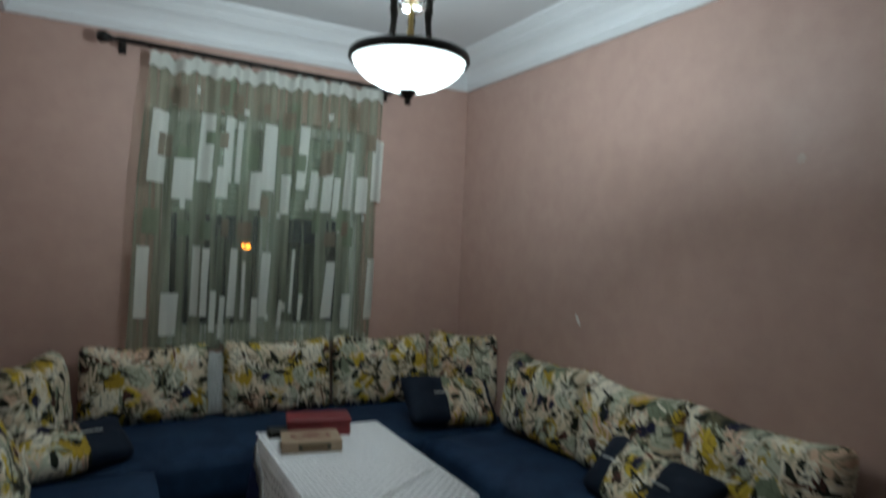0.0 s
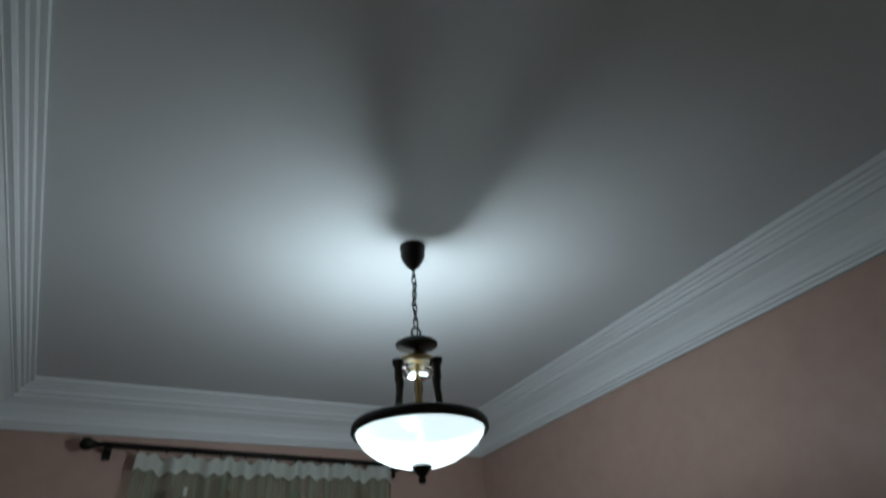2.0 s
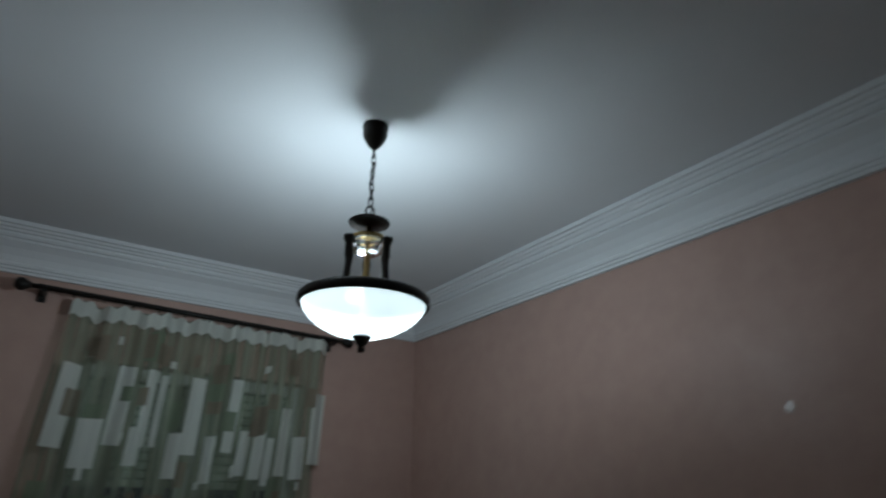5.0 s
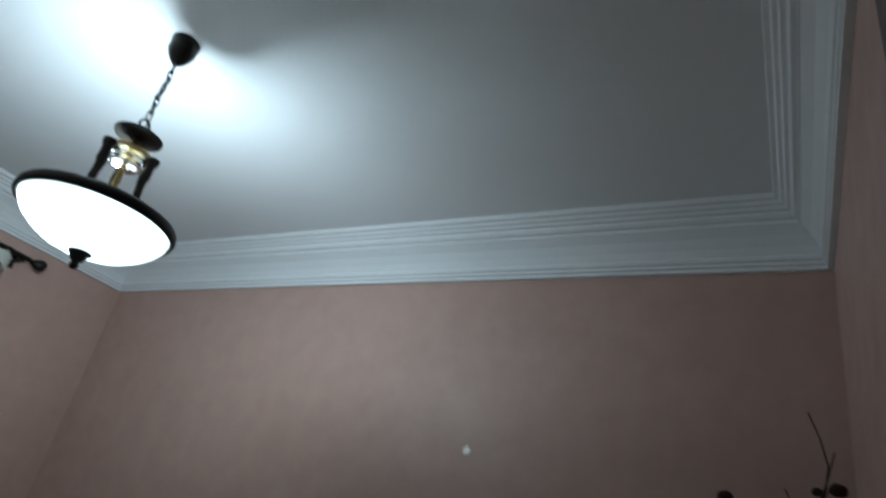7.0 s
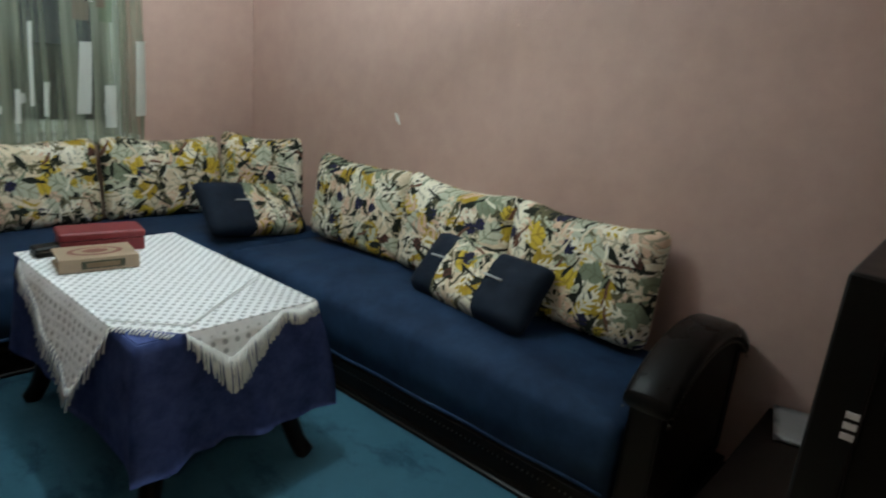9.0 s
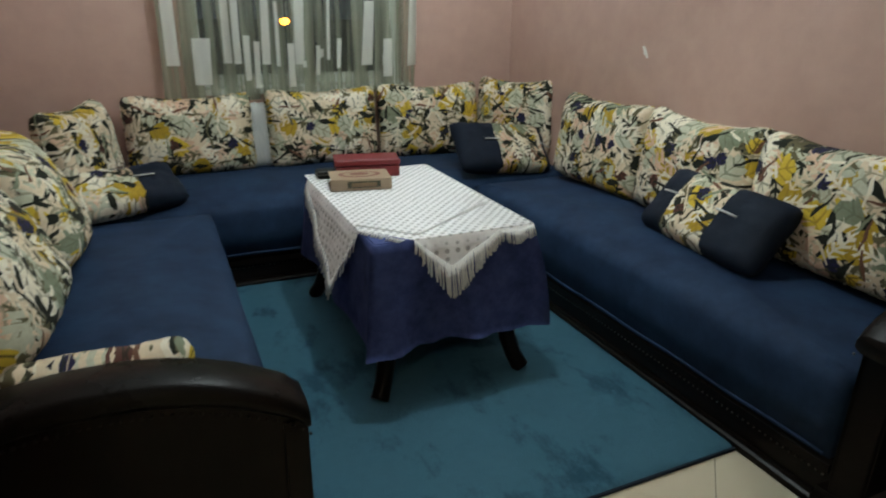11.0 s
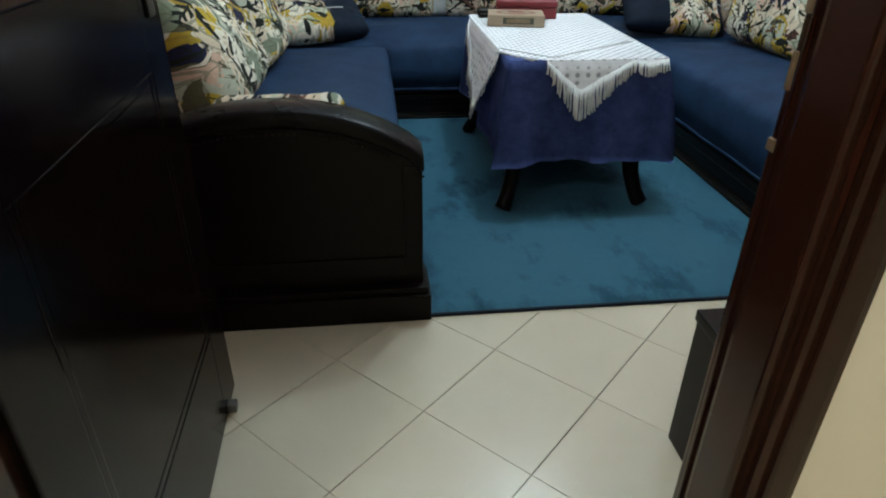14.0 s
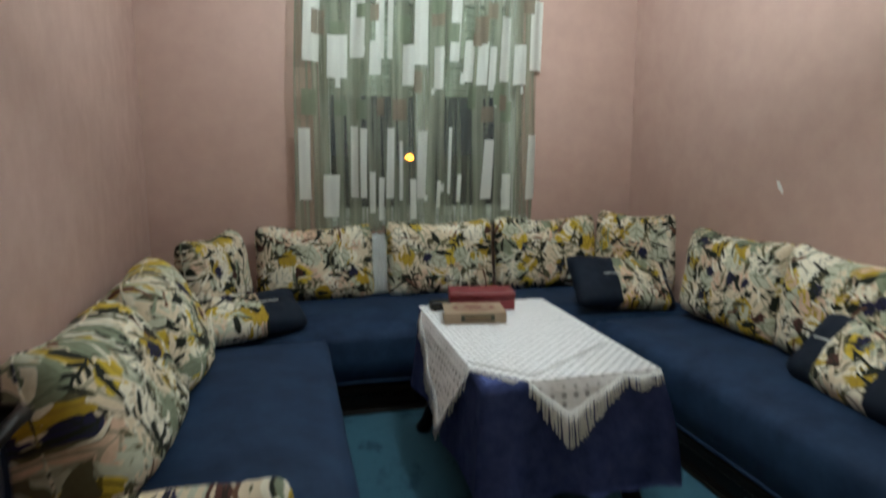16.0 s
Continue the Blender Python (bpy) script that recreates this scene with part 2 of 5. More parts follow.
def tile_mat():
    n = Nodes("cream_tile", 0.24, 0, 0.45)
    rnd = n.t.nodes.new("ShaderNodeObjectInfo").outputs["Random"]
    c = n.mix(n.noise(2.2, 3, 0.45), (0.60, 0.54, 0.40), (0.66, 0.60, 0.45))
    c = n.mix(n.math("MULTIPLY", rnd, 0.10), c, (0.52, 0.465, 0.335))
    n.colour(c)
    r = n.add("ShaderNodeMapRange", Value=n.noise(3, 3, 0.45))
    r.inputs["To Min"].default_value, r.inputs["To Max"].default_value = 0.20, 0.30
    n.rough(r.outputs[0])
    return n.m


WALL = wall_paint()
CREAM = mottled("cream_wall_paint", (0.74, 0.68, 0.54), (0.82, 0.76, 0.62), 2.0, 0.55, 90, 0.1)
CEIL = mottled("white_ceiling_paint", (0.66, 0.67, 0.68), (0.74, 0.75, 0.76), 1.2, 0.8, 120, 0.06)
GYPSUM = mottled("white_gypsum", (0.70, 0.72, 0.73), (0.80, 0.81, 0.82), 3.0, 0.7, 60, 0.15)
GROUT = mottled("grey_grout", (0.17, 0.145, 0.105), (0.27, 0.235, 0.17), 20, 0.9)
TILE = tile_mat()
BLACKWOOD = dark_wood("black_stained_wood", (0.004, 0.003, 0.0025), (0.009, 0.006, 0.0045), 0.30, 0.11)
DOORWOOD = dark_wood("dark_varnished_wood", (0.008, 0.003, 0.002), (0.034, 0.010, 0.005), 0.14)
LEAFWOOD = dark_wood("near_black_varnished_wood", (0.003, 0.002, 0.0016), (0.007, 0.0035, 0.0025), 0.16, 0.12)
LEATHER = mottled("black_leather", (0.004, 0.0035, 0.003), (0.009, 0.0075, 0.0065), 9, 0.28, 160, 0.3, 0.002, spec=0.11)
BLUE = velvet("navy_velvet", (0.005, 0.017, 0.048), (0.017, 0.044, 0.098), 5.0)
NAVY = velvet("dark_navy_cotton", (0.004, 0.009, 0.019), (0.009, 0.017, 0.033), 9.0)
CLOTH = velvet("royal_blue_cloth", (0.032, 0.052, 0.165), (0.095, 0.130, 0.345), 14.0)
CARPET = pile_carpet()
PALE = mottled("pale_grey_cotton", (0.42, 0.45, 0.44), (0.55, 0.57, 0.55), 12, 0.85)
FLORAL = floral()
LACE = lace_mat()
YARN = mottled("white_yarn", (0.68, 0.69, 0.68), (0.82, 0.82, 0.79), 30, 0.9)
VOILE = sheer("grey_green_voile", (0.40, 0.43, 0.33), 0.52, 0.30)
STRIPE = sheer("white_curtain_bar", (0.86, 0.88, 0.82), 0.95, 0.04)
STRIPE2 = sheer("olive_curtain_bar", (0.30, 0.35, 0.25), 0.75, 0.10)
STRIPE3 = sheer("brown_curtain_bar", (0.36, 0.30, 0.23), 0.70, 0.10)
BRONZE = mottled("dark_bronze", (0.006, 0.005, 0.0045), (0.016, 0.012, 0.009), 14, 0.45, metal=0.2, spec=0.3)
BRASS = mottled("aged_brass", (0.36, 0.25, 0.09), (0.52, 0.38, 0.16), 20, 0.35, metal=1.0)
BOWL = glow_mat("lit_frosted_glass", (0.88, 0.98, 0.97), BOWL_E, 0.61, 0.03)
BOWL_IN = glow_mat("frosted_glass_inside", (0.90, 0.97, 1.0), 0.0, 0.61)
CRYSTAL = glass_mat("clear_crystal", (0.95, 0.95, 0.92), 0.08)
PANE = glass_mat("window_glass", (0.95, 0.97, 0.96), 0.02)
PANE.node_tree.nodes["Principled BSDF"].inputs["IOR"].default_value = 1.12
FRAMEPAINT = mottled("white_window_paint", (0.62, 0.64, 0.60), (0.74, 0.75, 0.71), 6, 0.5)
SHUTTER = mottled("pale_shutter_slats", (0.42, 0.46, 0.38), (0.52, 0.55, 0.47), 5, 0.6)
BLACKPLASTIC = mottled("black_plastic", (0.005, 0.0045, 0.004), (0.011, 0.010, 0.009), 20, 0.42, 200, 0.2, 0.001, spec=0.22)
SCREEN = mottled("dark_screen", (0.004, 0.004, 0.005), (0.006, 0.006, 0.007), 3, 0.12)
PAPER = mottled("white_paper", (0.66, 0.67, 0.67), (0.78, 0.78, 0.77), 12, 0.8)
BOOKCOVER = mottled("worn_tan_cover", (0.28, 0.20, 0.13), (0.42, 0.32, 0.22), 16, 0.6)
BOOKDARK = mottled("dark_green_print", (0.03, 0.035, 0.02), (0.07, 0.07, 0.04), 30, 0.6)
BOOKRED = mottled("brown_red_print", (0.14, 0.04, 0.03), (0.24, 0.09, 0.06), 30, 0.6)
PAGES = mottled("cream_pages", (0.55, 0.48, 0.36), (0.66, 0.60, 0.47), 60, 0.8)
MAROON = mottled("maroon_cover", (0.15, 0.014, 0.02), (0.22, 0.026, 0.03), 12, 0.5)
TWIG = mottled("dark_dry_twig", (0.010, 0.007, 0.006), (0.028, 0.018, 0.013), 40, 0.8)
BUD = mottled("dark_red_bud", (0.018, 0.006, 0.006), (0.045, 0.012, 0.010), 30, 0.8)
STEEL = mottled("dull_steel", (0.10, 0.095, 0.085), (0.18, 0.17, 0.15), 30, 0.4, metal=0.9)
OLDBRASS = mottled("worn_brass_plate", (0.11, 0.07, 0.04), (0.30, 0.21, 0.12), 30, 0.45, metal=0.4)
STREET = glow_mat("sodium_lamp", (1.0, 0.25, 0.02), 9.0)
NIGHT = mottled("dark_facade", (0.03, 0.03, 0.035), (0.05, 0.05, 0.05), 3, 0.9)
PALESPOT = mottled("pale_wall_spot", (0.48, 0.35, 0.30), (0.56, 0.44, 0.38), 18, 0.25)
CHIP = mottled("bare_plaster", (0.72, 0.72, 0.70), (0.80, 0.80, 0.78), 30, 0.8)

# ---------------------------------------------------------------- mesh helpers


def mesh_of(name, bm, material, smooth=False):
    me = bpy.data.meshes.new(name)
    bm.to_mesh(me)
    bm.free()
    for mt in material if isinstance(material, (list, tuple)) else (material,):
        me.materials.append(mt)
    if smooth:
        for p in me.polygons:
            p.use_smooth = True
    return me


def part(name, bm, material, parent=None, label="", smooth=False):
    ob = new(name, mesh_of(name, bm, material, smooth))
    ob.parent = parent
    return tagged(ob, label)


def thing(name, place, label, category, group="", kind=""):
    ob = new(name)
    ob.location = place
    return tagged(ob, label, category, group, kind)


def box(bm, x0, x1, y0, y1, z0, z1, bevel=0.0, seg=2, mat=0):
    r = bmesh.ops.create_cube(bm, size=1)
    vs = r["verts"]
    for v in vs:
        v.co = Vector((x0 + (v.co.x + 0.5) * (x1 - x0), y0 + (v.co.y + 0.5) * (y1 - y0), z0 + (v.co.z + 0.5) * (z1 - z0)))
    fs = {f for v in vs for f in v.link_faces}
    for f in fs:
        f.material_index = mat
    if bevel:
        es = {e for v in vs for e in v.link_edges}
        bmesh.ops.bevel(bm, geom=list(es), offset=bevel, segments=seg, profile=0.7, affect="EDGES")
    return bm


def boxed(*a, **k):
    return box(bmesh.new(), *a, **k)


def spin(bm, profile, n=40, cx=0.0, cy=0.0):
    """A surface of revolution about z from (radius, z) pairs."""
    rings = []
    for r, z in profile:
        rings.append([bm.verts.new((cx + r * math.cos(2 * math.pi * k / n), cy + r * math.sin(2 * math.pi * k / n), z)) for k in range(n)])
    for a, b in zip(rings, rings[1:]):
        for k in range(n):
            bm.faces.new((a[k], a[(k + 1) % n], b[(k + 1) % n], b[k]))
    for ring, flip in ((rings[0], True), (rings[-1], False)):
        bm.faces.new(list(reversed(ring)) if flip else ring)
    return bm


def tube(bm, pts, radii, n=8):
    """A round tube along points; radii one per point."""
    pts = [Vector(p) for p in pts]
    rings = []
    for k, p in enumerate(pts):
        d = (pts[min(k + 1, len(pts) - 1)] - pts[max(k - 1, 0)]).normalized()
        a = d.orthogonal().normalized()
        if rings and last is not None:
            a = (last - d * last.dot(d)).normalized()
        last = a
        b = d.cross(a)
        r = radii[k] if isinstance(radii, (list, tuple)) else radii
        rings.append([bm.verts.new(p + r * (a * math.cos(2 * math.pi * j / n) + b * math.sin(2 * math.pi * j / n))) for j in range(n)])
    for a, b in zip(rings, rings[1:]):
        for j in range(n):
            bm.faces.new((a[j], a[(j + 1) % n], b[(j + 1) % n], b[j]))
    bm.faces.new(list(reversed(rings[0])))
    bm.faces.new(rings[-1])
    return bm


def sweep(bm, profile, at0, at1, closed=True):
    """Joins two copies of a closed profile, given by functions from (u, v) to places."""
    a = [bm.verts.new(at0(u, v)) for u, v in profile]
    b = [bm.verts.new(at1(u, v)) for u, v in profile]
    n = len(profile)
    for k in range(n):
        bm.faces.new((a[k], a[(k + 1) % n], b[(k + 1) % n], b[k]))
    bm.faces.new(list(reversed(a)))
    bm.faces.new(b)
    return bm


def fix(bm):
    bmesh.ops.recalc_face_normals(bm, faces=bm.faces)
    return bm


# ---------------------------------------------------------------- structure
XL, XB = -2.805, -2.655          # left wall and face of the beam, at the window end
SKEW = 0.051                     # the left wall runs out of square towards the door
YD, YO = -3.585, -3.635            # door wall, inner and outer face
ZC, ZK, ZB = 2.70, 2.482, 2.385  # ceiling, foot of the cornice, underside of the beam
DL, DR, DH = -2.43, -1.648, 2.03  # door opening
WX0, WX1, WZ0, WZ1 = -1.90, -0.72, 0.84, 2.12   # window opening
HX0, HX1, HY = -3.6, -0.4, -6.2   # hall


def wall(name, boxes, mat, label):
    bm = bmesh.new()
    for b in boxes:
        box(bm, *b)
    if name in ("wall_west", "beam"):
        for v in bm.verts:
            if v.co.x > XL - 0.01:
                v.co.x -= SKEW * v.co.y
    return tagged(part(name, bm, mat), label, "wall", kind="structure")


wall("wall_north", [(XL - 0.15, WX0, 0, 0.22, 0, ZC), (WX1, 0.15, 0, 0.22, 0, ZC), (WX0, WX1, 0, 0.22, 0, WZ0), (WX0, WX1, 0, 0.22, WZ1, ZC)], WALL, "pink plaster wall with a curtained window")
wall("wall_east", [(0, 0.15, YD, 0, 0, ZC)], WALL, "pink burnished plaster wall behind the sofa")
wall("wall_west", [(XL - 0.15, XL, YD, 0, 0, ZC)], WALL, "pink plaster wall under a ceiling beam")
wall("beam", [(XL, XB, YD, 0, ZB, ZC - 0.002)], WALL, "pink plastered ceiling beam along the wall")
wall("wall_south", [(XL - 0.15, DL - 0.06, YO, YD, 0, ZC), (DR + 0.06, 0.15, YO, YD, 0, ZC), (DL - 0.06, DR + 0.06, YO, YD, DH + 0.06, ZC)], WALL, "pink plaster wall with the doorway")
wall("hall_wall_inner", [(HX0, DL - 0.057, YO - 0.006, YO - 0.001, 0, ZC), (DR + 0.057, HX1, YO - 0.006, YO - 0.001, 0, ZC), (DL - 0.057, DR + 0.057, YO - 0.006, YO - 0.001, DH + 0.101, ZC)], CREAM, "cream painted hall side of the door wall")
wall("hall_wall_back", [(HX0 - 0.1, HX1 + 0.1, HY - 0.1, HY, 0, ZC)], CREAM, "cream painted hall wall")
wall("hall_wall_side", [(HX0 - 0.1, HX0, HY, YO - 0.006, 0, ZC), (HX1, HX1 + 0.1, HY, YO - 0.006, 0, ZC)], CREAM, "cream painted hall side walls")

tagged(part("ceiling", boxed(XL - 0.15, 0.15, YO, 0.22, ZC, ZC + 0.12), CEIL), "white painted ceiling", "ceiling", kind="structure")
tagged(part("hall_ceiling", boxed(HX0 - 0.1, HX1 + 0.1, HY - 0.1, YO, ZC, ZC + 0.12), CEIL), "white painted hall ceiling", "ceiling", kind="structure")
floor = tagged(part("floor", boxed(HX0 - 0.1, 0.15, HY - 0.1, 0.22, -0.1, -0.003), GROUT), "cream floor tiles laid diagonally with dark joints", "floor", kind="structure")


def cornice():
    """Moulded gypsum cornice mitred round the four sides."""
    prof = [(0, 0), (0.022, 0), (0.022, 0.012), (0.030, 0.016), (0.030, 0.026), (0.038, 0.030), (0.038, 0.042), (0.030, 0.048),
            (0.042, 0.075), (0.066, 0.105), (0.098, 0.128), (0.104, 0.128), (0.104, 0.140), (0.120, 0.140), (0.128, 0.150), (0.128, 0.160),
            (0.142, 0.162), (0.148, 0.172), (0.160, 0.174), (0.166, 0.184), (0.182, 0.186), (0.184, 0.2035), (0, 0.2035)]
    bm = bmesh.new()
    loops = []
    for u, v in [(0.87 * a, 1.071 * b) for a, b in prof]:
        loops.append([bm.verts.new(p) for p in ((XB + u - SKEW * (YD + u), YD + u, ZK + v), (-u, YD + u, ZK + v), (-u, -u, ZK + v), (XB + u + SKEW * u, -u, ZK + v))])
    for a, b in zip(loops, loops[1:] + loops[:1]):
        for k in range(4):
            bm.faces.new((a[k], a[(k + 1) % 4], b[(k + 1) % 4], b[k]))
    return fix(bm)


tagged(part("trim_cornice", cornice(), GYPSUM), "white moulded gypsum cornice below the ceiling", "cornice", kind="structure")


# ---------------------------------------------------------------- door
def door():
    fr = thing("door_1", (DR, YD, 0), "dark varnished wooden door frame with worn strike plates", "door frame", kind="structure")
    inv = Matrix.Translation(-Vector(fr.location))

    def put(name, bm, mat, label="", parent=fr):
        bm.transform(inv)
        return part(name, bm, mat, parent, label)

    for x0, x1, s in ((DR, DR + 0.055, 1), (DL - 0.055, DL, -1)):
        bm = bmesh.new()
        box(bm, x0, x1, YO + 0.001, YD + 0.06, 0, DH + 0.055, 0.004)
        put("jamb", bm, DOORWOOD)
        bm = bmesh.new()
        e = x0 if s > 0 else x1
        box(bm, e - 0.014 if s > 0 else e, e if s > 0 else e + 0.045, YO + 0.004, YD + 0.016, 0, DH, 0.004)
        put("door_stop", bm, DOORWOOD)
        for yb in (YD + 0.024, YD + 0.040):
            bm = bmesh.new()
            box(bm, *sorted((e - 0.004 * s, e + 0.004 * s)), yb, yb + 0.006, 0, DH, 0.0025)
            put("jamb_bead", bm, DOORWOOD)
        for y0, y1, wide in ((YO - 0.010, YO, 0), (YD + 0.001, YD + 0.020, 1)):
            bm = bmesh.new()
            wid = 0.095 if wide else 0.056
            a, b = (x0 + 0.003, x0 + wid) if s > 0 else (x1 - wid, x1 - 0.003)
            box(bm, a, b, y0, y1, 0, DH + 0.10, 0.006)
            m = (a + b) / 2
            yo = y0 - 0.007 if not wide else y1
            box(bm, m - 0.014, m + 0.014, yo, yo + 0.007, 0, DH + 0.05, 0.003)
            put("architrave", bm, DOORWOOD)
    bm = boxed(DL, DR, YO + 0.001, YD + 0.06, DH, DH + 0.055, 0.004)
    put("head_jamb", bm, DOORWOOD)
    for y0, y1 in ((YO - 0.010, YO), (YD + 0.001, YD + 0.020)):
        put("head_architrave", boxed(DL - 0.012, DR + 0.012, y0, y1, DH + 0.012, DH + 0.10, 0.006), DOORWOOD)
    # strike plates let into the jamb
    for z0, z1, y0, y1 in ((1.034, 1.062, 0.051, 0.0575), (0.980, 1.010, 0.050, 0.0575), (0.914, 0.948, 0.052, 0.0575), (0.856, 0.868, 0.048, 0.0600)):
        put("strike_plate", boxed(DR - 0.003, DR + 0.002, YD + y0, YD + y1, z0, z1, 0.001), OLDBRASS, "worn brass strike plate")

    # the leaf stands open into the room, square to the wall
    leaf = thing("door_leaf", (-2.392, YD, 0), "dark varnished panelled wooden door standing open", "door", kind="structure")
    leaf.rotation_euler = (0, 0, radians(91.5))
    L, H = 0.757, 2.0
    bm = bmesh.new()
    box(bm, 0, 0.11, -0.019, 0.019, 0.008, H, 0.003)
    box(bm, L - 0.11, L, -0.019, 0.019, 0.008, H, 0.003)
    for z0, z1 in ((0.008, 0.24), (0.80, 0.96), (H - 0.13, H)):
        box(bm, 0.11, L - 0.11, -0.019, 0.019, z0, z1, 0.002)
    part("leaf_frame", bm, LEAFWOOD, leaf)
    for z0, z1 in ((0.24, 0.80), (0.96, H - 0.13)):
        bm = boxed(0.11, L - 0.11, -0.008, 0.008, z0, z1)
        box(bm, 0.106, L - 0.106, -0.0165, 0.0165, z0 - 0.004, z1 + 0.004)
        part("panel", bm, LEAFWOOD, leaf)
        bm = bmesh.new()
        for s in (-1, 1):
            y0, y1 = sorted((s * 0.012, s * 0.0178))
            box(bm, 0.11, 0.128, y0, y1, z0, z1, 0.003)
            box(bm, L - 0.128, L - 0.11, y0, y1, z0, z1, 0.003)
            box(bm, 0.128, L - 0.128, y0, y1, z0, z0 + 0.018, 0.003)
            box(bm, 0.128, L - 0.128, y0, y1, z1 - 0.018, z1, 0.003)
        part("panel_moulding", bm, DOORWOOD if z0 > 0.5 else LEAFWOOD, leaf)
    part("edge_lipping", boxed(L, L + 0.0015, -0.019, 0.019, 0.010, H - 0.002), DOORWOOD, leaf, "red-brown worn edge")
    part("lock_plate", boxed(L + 0.0015, L + 0.0032, -0.011, 0.011, 0.93, 1.13, 0.0005), OLDBRASS, leaf, "worn brass lock face plate")
    part("latch_bolt", boxed(L, L + 0.010, -0.006, 0.006, 1.05, 1.075, 0.001), STEEL, leaf)
    for s in (-1, 1):
        bm = bmesh.new()
        tube(bm, [(L - 0.055, s * 0.018, 0.985), (L - 0.055, s * 0.055, 0.985), (L - 0.065, s * 0.062, 0.985), (L - 0.10, s * 0.062, 0.987), (L - 0.165, s * 0.058, 0.980)], [0.009, 0.008, 0.009, 0.008, 0.006], 10)
        part("handle", bm, BRONZE, leaf, "dark metal lever handle", True)
        part("handle_plate", boxed(L - 0.075, L - 0.035, *sorted((s * 0.019, s * 0.024)), 0.88, 1.07, 0.003), BRONZE, leaf)
    part("floor_bolt", boxed(L - 0.10, L - 0.075, -0.040, -0.019, 0.012, 0.034, 0.003), STEEL, leaf, "small metal door bolt")
    for z in (0.25, 1.0, 1.78):
        part("hinge", spin(bmesh.new(), [(0.007, z - 0.05), (0.007, z + 0.05)], 12, -0.006, 0.022), STEEL, leaf)


door()


# ---------------------------------------------------------------- window, curtain
def window():
    w = thing("window_1", (WX0, 0.22, WZ0), "white framed casement window with a half-lowered shutter at night", "window", kind="structure")
    inv = Matrix.Translation(-Vector(w.location))

    def put(name, bm, mat, label=""):
        bm.transform(inv)
        return part(name, bm, mat, w, label)

    y0, y1 = 0.10, 0.16
    bm = bmesh.new()
    box(bm, WX0, WX0 + 0.06, y0, y1, WZ0, WZ1, 0.004)
    box(bm, WX1 - 0.06, WX1, y0, y1, WZ0, WZ1, 0.004)
    box(bm, WX0 + 0.06, WX1 - 0.06, y0, y1, WZ0, WZ0 + 0.06, 0.004)
    box(bm, WX0 + 0.06, WX1 - 0.06, y0, y1, WZ1 - 0.06, WZ1, 0.004)
    put("window_frame", bm, FRAMEPAINT)
    mx = (WX0 + WX1) / 2
    put("mullion", boxed(mx - 0.04, mx + 0.04, y0 - 0.01, y1, WZ0 + 0.06, WZ1 - 0.06, 0.004), FRAMEPAINT)
    put("window_sill", boxed(WX0 - 0.03, WX1 + 0.03, -0.03, y0, WZ0 - 0.03, WZ0 + 0.004, 0.006), FRAMEPAINT)
    for a, b in ((WX0 + 0.06, mx - 0.04), (mx + 0.04, WX1 - 0.06)):
        p = put("pane", boxed(a, b, 0.128, 0.132, WZ0 + 0.06, WZ1 - 0.06), PANE)
        p.visible_shadow = False
    z = WZ1 - 0.06
    while z > 1.56:
        put("shutter_slat", boxed(WX0 + 0.01, WX1 - 0.01, 0.174, 0.186, z - 0.042, z - 0.003, 0.003, 1), SHUTTER)
        z -= 0.043


window()


